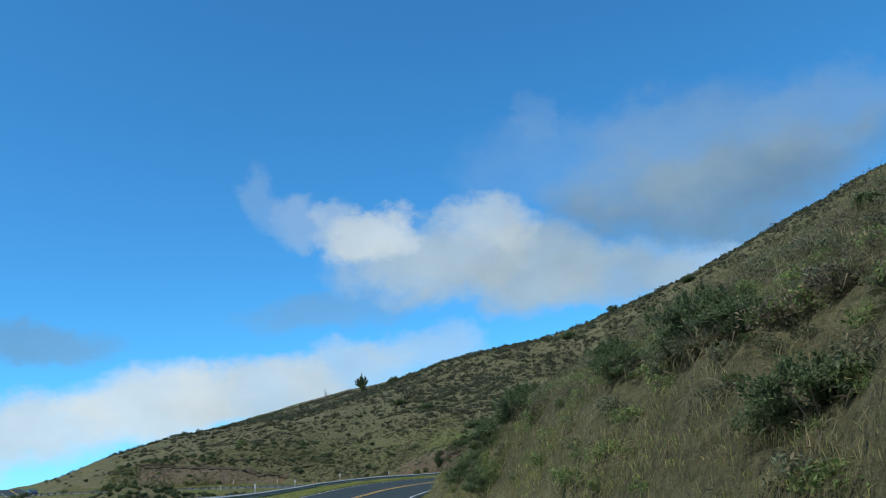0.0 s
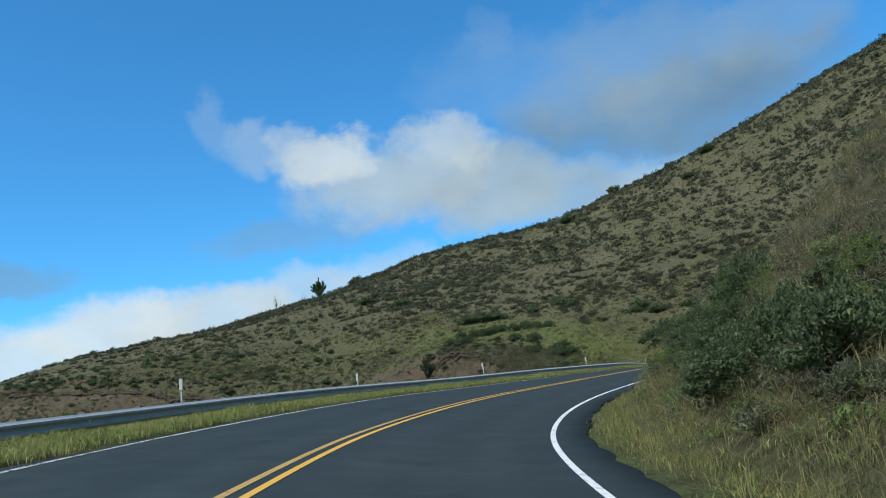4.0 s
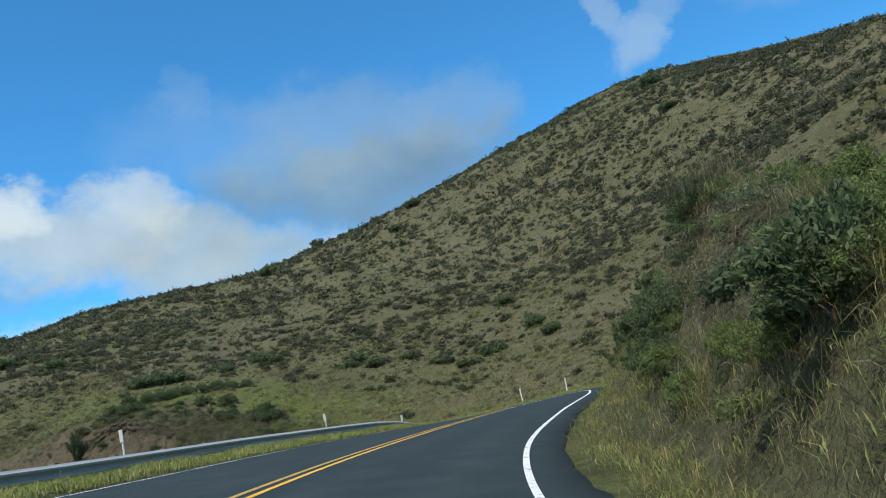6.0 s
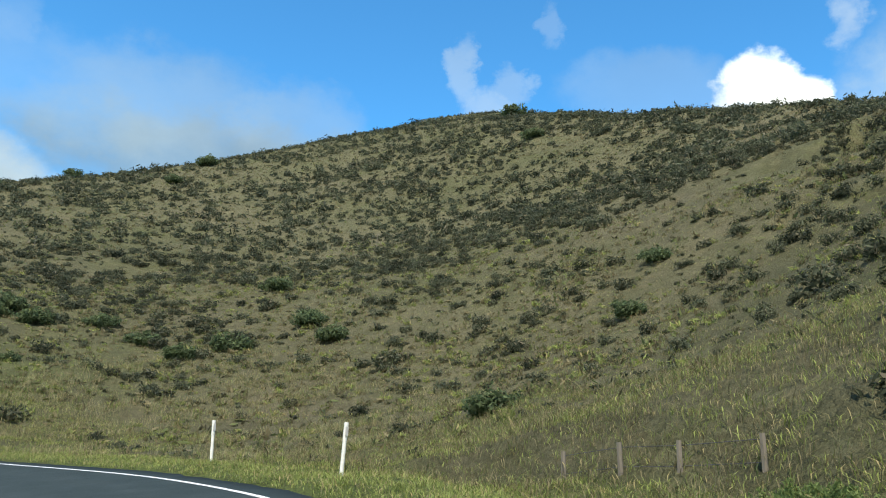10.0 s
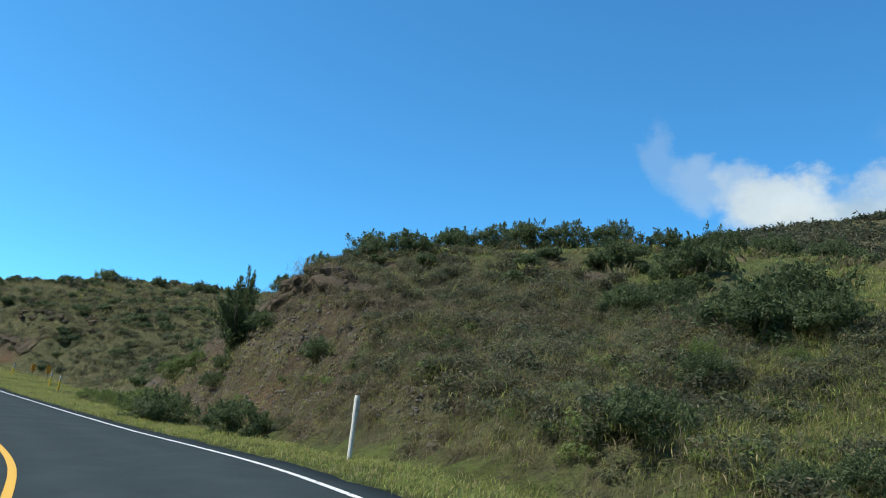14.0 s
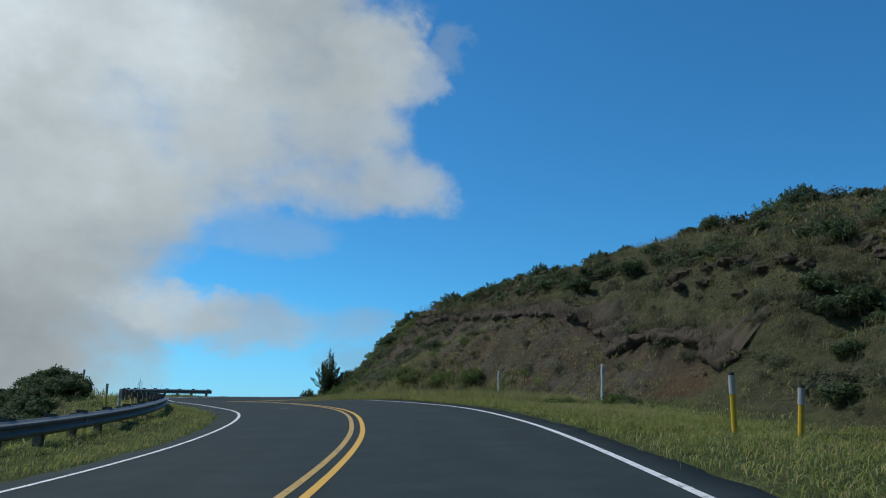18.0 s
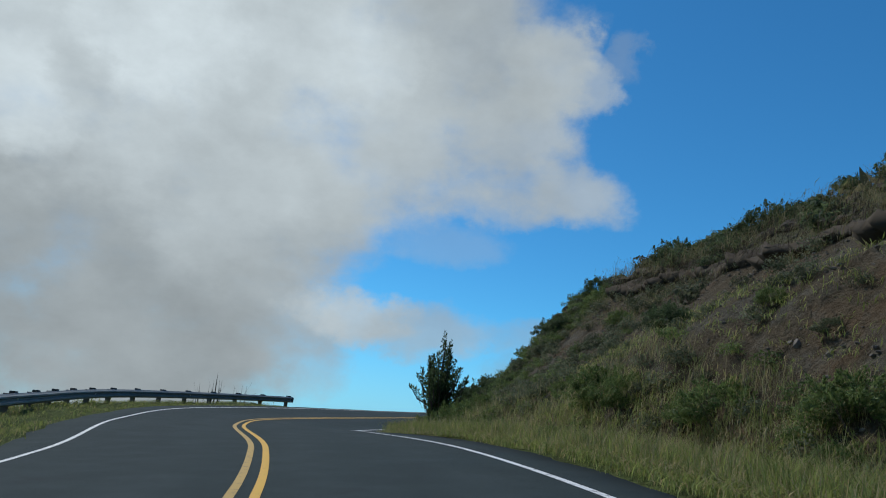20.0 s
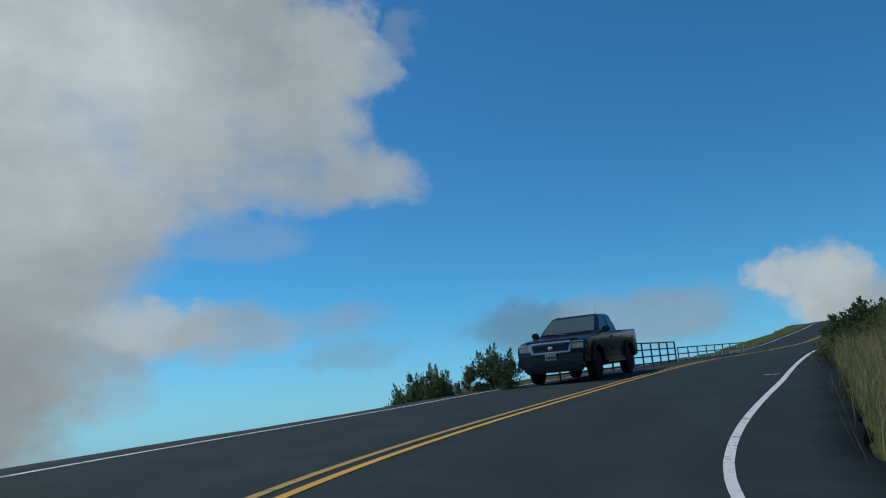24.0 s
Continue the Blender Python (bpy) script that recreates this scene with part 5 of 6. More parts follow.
# ---- shaggy cover of the cut banks ----
def downhill(p):
    """The unit direction in which the ground falls at rows of x, y."""
    e = 0.4
    gx = (ground(p + np.array([e, 0])) - ground(p - np.array([e, 0]))) / (2 * e)
    gy = (ground(p + np.array([0, e])) - ground(p - np.array([0, e]))) / (2 * e)
    d = np.c_[-gx, -gy, -(gx**2 + gy**2)]
    return d / (np.linalg.norm(d, axis=1)[:, None] + 1e-6), np.hypot(gx, gy)


def hanging(rng, places, fall, count, l0, l1, width, lift, spread):
    """Tufts of stems that hang down the slope."""
    n = len(places) * count
    base = np.repeat(places, count, 0) + rng.normal(0, spread, (n, 3)) * np.array([1, 1, 0.4])
    d = np.repeat(fall, count, 0) * 0.7 + rng.normal(0, 0.6, (n, 3))
    d /= np.linalg.norm(d, axis=1)[:, None]
    length = rng.uniform(l0, l1, (n, 1))
    up = np.array([0, 0, 1.0]) * length * lift * rng.uniform(0.3, 1.2, (n, 1))
    side = np.cross(d, rng.normal(0, 1, (n, 3)))
    side *= width * rng.uniform(0.6, 1.4, (n, 1)) / (np.linalg.norm(side, axis=1)[:, None] + 1e-6)
    mid = base + d * length * 0.4 + up
    tip = base + d * length
    return np.stack([base - side, mid - side * 0.7, tip, mid + side * 0.7], 1)


def litter(name, label, places, count, l0, l1, width, lift, material, seed, steep=0.4):
    r = np.random.RandomState(seed)
    fall, slope = downhill(places[:, :2])
    ok = slope > steep
    q = hanging(r, places[ok], fall[ok], count, l0, l1, width, lift, 0.10)
    return tagged(new(name, quad_mesh(name, q, material, np.repeat(r.rand(ok.sum()), count) * 0.8)), label, "grass", kind="stuff")


litter("bank_straw", "dry straw hanging down the road bank", np.r_[strip_places(rg, -0.5, 10.6, 5.6, 13, 9000), strip_places(rg, 14.6, 15.85, 6.6, 14, 800), strip_places(rg, 15.85, 16.5, 6.6, 14, 380)], 10, 0.2, 0.48, 0.005, 0.25, STRAW, 61)
litter("bank_stems", "dead brown stems matted over the road bank", np.r_[strip_places(rg, -0.5, 10.6, 5.6, 13, 5200), strip_places(rg, 14.3, 15.85, 6.4, 14, 2400), strip_places(rg, 15.85, 16.5, 6.4, 14, 900), strip_places(rg, 16.4, 17.4, 6.4, 14, 300), strip_places(rg, 19.4, 23.4, 5.8, 7.0, 700)], 11, 0.18, 0.5, 0.009, 0.3, STEMS, 62)


def weeds(name, label, places, size0, size1, n, leaf, material, seed, kinds=5):
    r = np.random.RandomState(seed)
    tpl = [leaf_cloud(r, n, 1.0, 1.0, 0.8, leaf, 9)[0] for _ in range(kinds)]
    q, own = scatter(r, tpl, places, r.uniform(size0, size1, len(places)), r.uniform(0, 6.28, len(places)))
    return tagged(new(name, quad_mesh(name, q, material, (r.rand(len(places)) ** 1.5)[own])), label, "weeds", kind="stuff")


weeds("bank_shrubs", "grey-green weeds crowding the road banks", np.r_[strip_places(rg, -0.5, 10.6, 5.8, 12, 900), strip_places(rg, 15.15, 15.8, 7.4, 16, 300), strip_places(rg, 15.8, 16.6, 10.2, 16, 150), strip_places(rg, 16.5, 17.3, 10, 16, 120), strip_places(rg, 14.5, 15.15, 7.2, 16, 170), strip_places(rg, 21.7, 24.2, 6.6, 12.5, 260), strip_places(rg, 18.4, 21.3, 9.8, 16, 420), strip_places(rg, 17.4, 20.2, 9.5, 26, 620), strip_places(rg, 19.6, 23.2, 6.4, 9, 120), strip_places(rg, 19.6, 23.2, 9, 16, 90)], 0.22, 0.55, 420, 0.045, SHRUB, 63)
weeds("bank_weeds", "leafy green weeds on the road banks", np.r_[strip_places(rg, -0.5, 10.8, 5.5, 9, 620), strip_places(rg, 14.7, 15.8, 7, 15, 110), strip_places(rg, 15.8, 17.6, 6.8, 7.8, 40), strip_places(rg, 19.6, 23.2, 5.4, 7.6, 170), strip_places(rg, 21.9, 23.6, 6.6, 10.5, 70), strip_places(rg, 22.9, 24.4, 6.0, 13, 420)], 0.2, 0.5, 420, 0.045, FRESH, 64)


weeds("bank_brush", "dead brown brush and fern matted over the road banks", np.r_[strip_places(rg, -0.5, 10.6, 6.4, 13, 800), strip_places(rg, 15.2, 15.85, 6.6, 15, 300), strip_places(rg, 17.4, 20.2, 10, 22, 260)], 0.22, 0.55, 330, 0.045, STEMS, 81)
weeds("bank_scrub", "dark leafy scrub on the overgrown bank", np.r_[strip_places(rg, 15.0, 15.8, 7.2, 17, 210), strip_places(rg, 15.8, 16.6, 10.4, 17, 90), strip_places(rg, 17.6, 20.4, 10, 24, 260)], 0.3, 0.7, 380, 0.045, SCRUB, 85)
tuft_at = np.r_[strip_places(rg, -0.5, 3.6, 5.6, 13, 460), strip_places(rg, 3.6, 10.6, 5.6, 13, 1500), strip_places(rg, 15.0, 15.85, 6.6, 15, 360), strip_places(rg, 15.85, 16.6, 6.6, 10, 60), strip_places(rg, 17.4, 21.0, 9.5, 22, 520)]
grass_patch("bank_tufts", "pale straw tufts standing out of the road banks", tuft_at[::2], 30, 0.16, 0.5, 0.0045, 1.3, 0.09, PALE_STRAW, 82)
grass_patch("golden_tufts", "golden grass tufts on the road banks", tuft_at[1::2], 30, 0.14, 0.42, 0.005, 1.5, 0.10, GOLD, 84)
weeds("bank_leaves", "grey leafy plants on the overgrown bank", np.r_[strip_places(rg, 15.0, 15.75, 7.2, 16, 150), strip_places(rg, -0.5, 9.0, 6.6, 14, 420)], 0.25, 0.6, 380, 0.04, SHRUB, 83)


rf = np.random.RandomState(95)
fern_at = np.r_[strip_places(rf, 15.1, 15.85, 6.6, 13, 520), strip_places(rf, 15.85, 16.6, 6.6, 9.5, 130)]
fern_at = fern_at[fbm(fern_at[:, 0], fern_at[:, 1] + fern_at[:, 2], 1.6, 5) > 0.02]
litter("hanging_fern", "dead fern and straw hanging in long tufts down the overgrown bank", fern_at[::2], 60, 0.25, 0.65, 0.006, 0.35, STRAW, 96)
litter("dead_fronds", "brown dead fronds drooping over the overgrown bank", fern_at[1::2], 50, 0.25, 0.6, 0.008, 0.4, STEMS, 97)
weeds("lip_roots", "dead roots and brush matted over the lip of the bare bank", strip_places(rf, 15.75, 16.7, 8.9, 11, 170), 0.25, 0.5, 330, 0.04, STEMS, 100)
weeds("lip_scrub", "low scrub along the lip of the bare bank", strip_places(rf, 15.75, 16.7, 9.2, 11.5, 90), 0.25, 0.55, 380, 0.045, SCRUB, 101)
grass_patch("toe_tussocks", "tall yellow-green grass tussocks along the foot of the cut", strip_places(rf, 19.9, 24.0, 4.9, 7.0, 1100), 34, 0.18, 0.50, 0.007, 1.0, 0.14, GRASS, 98)
grass_patch("toe_gold", "tall golden grass along the foot of the cut", strip_places(rf, 19.9, 24.2, 5.0, 7.4, 800), 30, 0.22, 0.58, 0.006, 1.0, 0.14, PALE_STRAW, 99)


if THICKET:
    spots_of = np.array(THICKET)
    rt = np.random.RandomState(66)
    tpl = [leaf_cloud(rt, 2000, 1.0, 1.0, 0.8, 0.042, 28)[0] for _ in range(5)]
    q, own = scatter(rt, tpl, spots_of[:, :3], spots_of[:, 3], rt.uniform(0, 6.28, len(spots_of)))
    tagged(new("far_thicket", quad_mesh("far_thicket", q, BUSH, rt.rand(len(q)) ** 1.5)), "dark green bushes crowding the slopes away from the road", "bushes", kind="stuff")
tus = np.c_[rg.uniform(-45, 85, 15000), rg.uniform(74, 165, 15000)]
tz, tu, _, _, _ = ground(tus, True)
tus = np.c_[tus, tz][(tu > 14) & (rg.rand(len(tus)) < np.clip(0.6 + 1.6 * fbm(tus[:, 0], tus[:, 1], 9, 3), 0.1, 1))]
rt = np.random.RandomState(67)
for name, label, sel, mat in (("green_tussocks", "low green grass tussocks on the open slope", np.arange(len(tus)) % 5 < 2, GRASS), ("dry_tussocks", "low dry grass tussocks on the open slope", np.arange(len(tus)) % 5 >= 2, STRAW)):
    p = tus[sel]
    tpl = [leaf_cloud(rt, 34, 1.0, 1.0, 0.55, 0.10, 3, 0.5, 0.8, 2.6)[0] for _ in range(6)]
    q, own = scatter(rt, tpl, p, rt.uniform(0.22, 0.75, len(p)), rt.uniform(0, 6.28, len(p)))
    tagged(new(name, quad_mesh(name, q, mat, (rt.rand(len(p)) ** 1.2)[own])), label, "grass", kind="stuff")


def crest(station, lo=6.6, hi=15.0, limit=0.62):
    """The offset at which the cut face at a station turns over into the slope above."""
    us = np.arange(lo, hi, 0.25)
    x0, y0, _, _ = on_road(station, 0)
    x1, y1, _, _ = on_road(station, 1)
    z = ground(np.c_[x0 + us * (x1 - x0), y0 + us * (y1 - y0)])
    slope = np.convolve(np.gradient(z, us), np.ones(5) / 5, "same")
    hit = np.where(slope[2:-2] > limit)[0]
    return (us[hit[-1] + 2], z[hit[-1] + 2]) if len(hit) else None


def turf_edge(s0, s1, label, seed, size=0.5, extra=()):
    """A ragged row of turf clods that overhangs a cut face."""
    r = np.random.RandomState(seed)
    edge = empty("turf_overhang", label, "turf edge", "turf overhangs")
    spots_at = []
    for s in np.arange(s0, s1, 0.04):
        c = crest(s)
        if c is None:
            continue
        x, y, z, _ = on_road(s, c[0] - r.uniform(0.1, 0.7))
        if c[1] - z < 1.6:
            continue
        spots_at.append((x, y, level(x, y)))
        bm = bmesh.new()
        bmesh.ops.create_icosphere(bm, subdivisions=2, radius=1.0)
        for v in bm.verts:
            v.co = Vector(v.co) * (1 + 0.28 * math.sin(5 * v.co.x + seed) * math.cos(4 * v.co.y + s * 9) + r.uniform(-0.12, 0.12))
        k = size * r.uniform(0.6, 1.3)
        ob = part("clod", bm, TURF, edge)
        ob.matrix_basis = pose(x, y, level(x, y) - 0.1 * k, r.uniform(-20, 20), r.uniform(-20, 20), r.uniform(0, 360)) @ Matrix.Diagonal((k * 1.2, k * 0.9, k * 0.55, 1))
    for x, y, k in extra:
        spots_at.append((x, y, level(x, y)))
        bm = bmesh.new()
        bmesh.ops.create_icosphere(bm, subdivisions=2, radius=1.0)
        for v in bm.verts:
            v.co = Vector(v.co) * (1 + 0.25 * math.sin(4 * v.co.x + x) * math.cos(4 * v.co.y + y) + r.uniform(-0.12, 0.12))
        part("clod", bm, TURF, edge).matrix_basis = pose(x, y, level(x, y) + 0.25 * k, r.uniform(-20, 20), r.uniform(-20, 20), r.uniform(0, 360)) @ Matrix.Diagonal((k * 1.2, k, k * 0.7, 1))
    return np.array(spots_at).reshape(-1, 3)


def ledge(path, label, seed, out=0.55, thick=0.42):
    """A ragged shelf of turf pieces that juts out over a cut face: rows of station, offset."""
    r = np.random.RandomState(seed)
    path, tops = np.array(path, float), []
    shelf = empty("turf_ledge", label, "turf edge", "turf overhangs")
    start, stop = run_at(path[0, 0]), run_at(path[-1, 0])
    while start < stop - 0.6:
        length = min(r.uniform(0.9, 2.2), stop - start)
        runs = np.arange(start - 0.15, start + length + 0.15, 0.12)
        start += length
        st = np.interp(runs, RUN, LINE[:, 4])
        off = np.interp(st, path[:, 0], path[:, 1]) + r.uniform(-0.15, 0.25)
        side = np.c_[np.interp(runs, RUN, RIGHT[:, 0]), np.interp(runs, RUN, RIGHT[:, 1])]
        base = np.c_[np.interp(runs, RUN, LINE[:, 0]), np.interp(runs, RUN, LINE[:, 1])] + side * off[:, None]
        n = len(runs)
        ends = np.clip((np.minimum(np.arange(n), np.arange(n)[::-1]) + 0.3) / 4.0, 0.05, 1) ** 0.6
        jut = ends * out * r.uniform(0.55, 1.15) * (0.9 + 1.1 * fbm(runs, runs * 0 + seed, 1.1, 4))
        deep = ends * thick * r.uniform(0.6, 1.2) * (0.9 + 0.9 * fbm(runs, runs * 0 + seed + 9, 0.9, 4))
        z0, z1 = ground(base), ground(base + side * 1.0)
        rows = [(1.0, z1 - 0.10), (0.4, 0.6 * z0 + 0.4 * z1 + 0.04), (-0.6 * jut, z0 + 0.12), (-jut, z0 + 0.02), (-jut - 0.05, z0 - 0.4 * deep), (-0.55 * jut, z0 - 0.8 * deep), (0.2, z0 - deep), (0.8, z0 - 0.3 * deep)]
        v = []
        for d, z in rows:
            d = np.broadcast_to(d, n)
            v.append(np.c_[base + side * (d + 0.07 * r.normal(size=n) * ends)[:, None], z + 0.06 * r.normal(size=n) * ends])
        v, m = np.stack(v, 1).reshape(-1, 3), len(rows)
        f = [(i * m + k, i * m + (k + 1) % m, (i + 1) * m + (k + 1) % m, (i + 1) * m + k) for i in range(n - 1) for k in range(m)]
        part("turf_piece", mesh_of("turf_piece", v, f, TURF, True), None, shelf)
        tops.append(np.c_[base - side * (jut * r.uniform(0.2, 0.95, n))[:, None], z0 + 0.10])
    return np.concatenate(tops)


ledges = [ledge(LIP, "dark undercut turf shelf along the top of the brown cut", 3), ledge([(16.12, 10.0), (16.3, 9.7), (16.5, 9.6), (16.62, 9.9)], "dark undercut turf shelf on the nose of the bank", 4, 0.5, 0.4)]
lips = [rows[::5] for rows in ledges] + [turf_edge(1.0, 1.0, "dark undercut turf on the brown bank", 9, 0.3, [(0.9 + 0.5 * k, 122.5 - 0.2 * k + 0.15 * math.sin(3 * k), 0.34 + 0.08 * math.sin(1.3 * k)) for k in range(9)]), turf_edge(19.35, 23.0, "dark turf edge overhanging the brown cut", 5, 0.34, [(-79.6 + 0.24 * k, 143.9 - 0.045 * k + 0.35 * math.sin(2.1 * k), 0.22 + 0.07 * math.sin(1.7 * k)) for k in range(24)]), np.array([(*on_road(q, crest(q)[0])[:2], crest(q)[1]) for q in np.arange(7.4, 10.3, 0.03) if crest(q)])]
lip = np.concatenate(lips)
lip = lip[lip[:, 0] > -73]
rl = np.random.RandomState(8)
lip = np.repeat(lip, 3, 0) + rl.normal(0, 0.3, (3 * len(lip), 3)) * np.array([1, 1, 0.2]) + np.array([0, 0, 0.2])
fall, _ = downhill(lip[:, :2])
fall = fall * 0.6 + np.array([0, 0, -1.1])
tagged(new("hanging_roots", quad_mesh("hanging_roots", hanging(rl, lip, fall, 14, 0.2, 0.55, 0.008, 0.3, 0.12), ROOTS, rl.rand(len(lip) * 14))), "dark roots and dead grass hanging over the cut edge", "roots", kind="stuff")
grass_patch("edge_grass", "dry and green tussocks on the cut edge", lip + np.array([0, 0, 0.15]), 16, 0.10, 0.30, 0.008, 1.5, 0.2, STRAW, 65)


# ---- pickup truck ----
def loft(bm, sections):
    """A closed skin through rings of points, with both ends filled."""
    rings = [[bm.verts.new(p) for p in ring] for ring in sections]
    n = len(rings[0])
    for a, b in zip(rings, rings[1:]):
        for i in range(n):
            bm.faces.new((a[i], a[(i + 1) % n], b[(i + 1) % n], b[i]))
    bm.faces.new(rings[0][::-1]), bm.faces.new(rings[-1])
    bmesh.ops.recalc_face_normals(bm, faces=bm.faces)


def arc(cy, cz, r, a0, a1, n=9):
    return [(cy + r * math.cos(radians(a)), cz + r * math.sin(radians(a))) for a in np.linspace(a0, a1, n)]


def truck_body():
    prof = [(2.50, 0.50), (2.62, 0.62), (2.63, 0.92), (2.56, 1.06), (2.30, 1.13), (1.22, 1.24), (-0.80, 1.26), (-0.82, 1.29), (-2.58, 1.31), (-2.64, 1.20), (-2.66, 0.62), (-2.45, 0.55)]
    prof += [(-2.14, 0.52)] + arc(-1.62, 0.44, 0.50, 170, 10) + [(-1.08, 0.46), (1.06, 0.46)] + arc(1.62, 0.44, 0.50, 170, 10) + [(2.14, 0.50)]
    bm = bmesh.new()
    secs = []
    for x, inset in ((-0.935, 0.05), (-0.90, 0.0), (0.90, 0.0), (0.935, 0.05)):
        secs.append([(x, y * (1 - inset * 0.03), z - inset * 0.35 if z > 0.9 else z) for y, z in prof])
    loft(bm, secs)
    return bm


def turned(prof, n=28):
    """A skin turned about the x axis from rows of x, r."""
    bm = bmesh.new()
    rings = [[bm.verts.new((x, r * math.cos(a), r * math.sin(a))) for a in np.arange(n) * 2 * math.pi / n] for x, r in prof]
    for a, b in zip(rings, rings[1:]):
        for i in range(n):
            bm.faces.new((a[i], a[(i + 1) % n], b[(i + 1) % n], b[i]))
    bm.faces.new(rings[0][::-1]), bm.faces.new(rings[-1])
    bmesh.ops.recalc_face_normals(bm, faces=bm.faces)
    return bm


def panel(corners, thick=0.012):
    """A thin slab on four or more corners, pushed out along its normal."""
    bm = bmesh.new()
    pts = [Vector(c) for c in corners]
    n = (pts[1] - pts[0]).cross(pts[2] - pts[0]).normalized() * thick
    lo, hi = [bm.verts.new(p - n) for p in pts], [bm.verts.new(p + n) for p in pts]
    bm.faces.new(lo[::-1]), bm.faces.new(hi)
    for i in range(len(pts)):
        j = (i + 1) % len(pts)
        bm.faces.new((lo[i], lo[j], hi[j], hi[i]))
    bmesh.ops.recalc_face_normals(bm, faces=bm.faces)
    return bm


def pickup(m):
    t = empty("pickup_truck", "dark blue extended-cab pickup truck with a chrome grille on the road", "truck")
    ob = part("body", truck_body(), CAR_BLUE, t)
    bev = ob.modifiers.new("round", "BEVEL")
    bev.width, bev.segments, bev.limit_method = 0.03, 2, "ANGLE"
    ob.data.shade_smooth()
    bm = bmesh.new()
    loft(bm, [[(-0.84, 1.24, 1.22), (0.84, 1.24, 1.22), (0.86, -0.80, 1.24), (-0.86, -0.80, 1.24)],
              [(-0.80, 0.98, 1.40), (0.80, 0.98, 1.40), (0.82, -0.76, 1.42), (-0.82, -0.76, 1.42)],
              [(-0.68, 0.42, 1.74), (0.68, 0.42, 1.74), (0.70, -0.62, 1.75), (-0.70, -0.62, 1.75)],
              [(-0.58, 0.30, 1.79), (0.58, 0.30, 1.79), (0.60, -0.54, 1.80), (-0.60, -0.54, 1.80)]])
    ob = part("cab", bm, CAR_BLUE, t)
    bev = ob.modifiers.new("round", "BEVEL")
    bev.width, bev.segments = 0.035, 3
    part("windscreen", panel([(-0.76, 1.135, 1.305), (0.76, 1.135, 1.305), (0.62, 0.47, 1.715), (-0.62, 0.47, 1.715)]), REFLECTION_GLASS, t, "windscreen with a grey-green reflection put into its colour")
    part("rear_window", panel([(0.70, -0.79, 1.33), (-0.70, -0.79, 1.33), (-0.60, -0.66, 1.68), (0.60, -0.66, 1.68)]), CAR_GLASS, t)
    for s in (-1, 1):
        part("front_side_window", panel([(s * 0.840, 0.98, 1.32), (s * 0.705, 0.40, 1.69), (s * 0.708, 0.02, 1.70), (s * 0.845, 0.02, 1.32)]), CAR_GLASS, t)
        part("rear_side_window", panel([(s * 0.845, -0.06, 1.32), (s * 0.708, -0.06, 1.70), (s * 0.712, -0.52, 1.68), (s * 0.848, -0.62, 1.34)]), CAR_GLASS, t)
        bm = bmesh.new()
        box(bm, 0.20, 0.12, 0.17, (s * 1.03, 0.92, 1.32), 0.035)
        box(bm, 0.14, 0.05, 0.04, (s * 0.90, 0.92, 1.27), 0.01)
        part("door_mirror", bm, PLASTIC, t)
        bm = bmesh.new()
        box(bm, 0.03, 0.16, 0.035, (s * 0.945, 0.12, 1.12), 0.01)
        part("door_handle", bm, PLASTIC, t)
        bm = bmesh.new()
        box(bm, 0.10, 1.75, 0.05, (s * 0.97, 0.0, 0.44), 0.02)
        part("step_bar", bm, ALLOY, t, "silver side step bar")
        bm = bmesh.new()
        box(bm, 0.03, 0.62, 0.05, (s * 0.945, 0.62, 0.78), 0.01)
        box(bm, 0.03, 0.72, 0.05, (s * 0.945, -0.15, 0.78), 0.01)
        part("side_moulding", bm, PLASTIC, t)
        bm = bmesh.new()
        box(bm, 0.42, 0.30, 0.25, (s * 0.725, 2.48, 0.94), 0.06)
        part("headlight", bm, LAMP_GLASS, t, "clear yellowish headlight")
        bm = bmesh.new()
        tube(bm, (s * 0.70, 2.60, 0.60), (s * 0.70, 2.69, 0.60), 0.075, 0.07, 14)
        part("fog_lamp", bm, LAMP_GLASS, t, "round fog lamp")
        bm = bmesh.new()
        box(bm, 0.10, 0.06, 0.34, (s * 0.86, -2.65, 1.02), 0.02)
        part("tail_light", bm, ORANGE, t, "red tail light")
        for y in (1.62, -1.62):
            bm = bmesh.new()
            outer, inner = arc(y, 0.44, 0.56, 172, 8, 13), arc(y, 0.44, 0.49, 172, 8, 13)
            for (y0, z0), (y1, z1), (y2, z2), (y3, z3) in zip(outer, outer[1:], inner[1:], inner):
                a = [bm.verts.new((s * 0.925, yy, zz)) for yy, zz in ((y0, z0), (y1, z1), (y2, z2), (y3, z3))]
                b = [bm.verts.new((s * 0.985, yy, zz)) for yy, zz in ((y0, z0), (y1, z1), (y2, z2), (y3, z3))]
                for k in range(4):
                    bm.faces.new((a[k], a[(k + 1) % 4], b[(k + 1) % 4], b[k]))
                bm.faces.new(b)
            bmesh.ops.recalc_face_normals(bm, faces=bm.faces)
            part("wheel_arch", bm, PLASTIC, t)
            wheel = part("wheel", turned([(-0.06, 0.10), (-0.06, 0.22), (0.06, 0.22), (0.06, 0.10)]), PLASTIC, t)
            wheel.location = (s * 0.81, y, 0.38)
            part("tyre", turned([(-0.12, 0.22), (-0.125, 0.33), (-0.10, 0.37), (-0.05, 0.382), (0.05, 0.382), (0.10, 0.37), (0.125, 0.33), (0.12, 0.22)]), RUBBER, wheel)
            bm = bmesh.new()
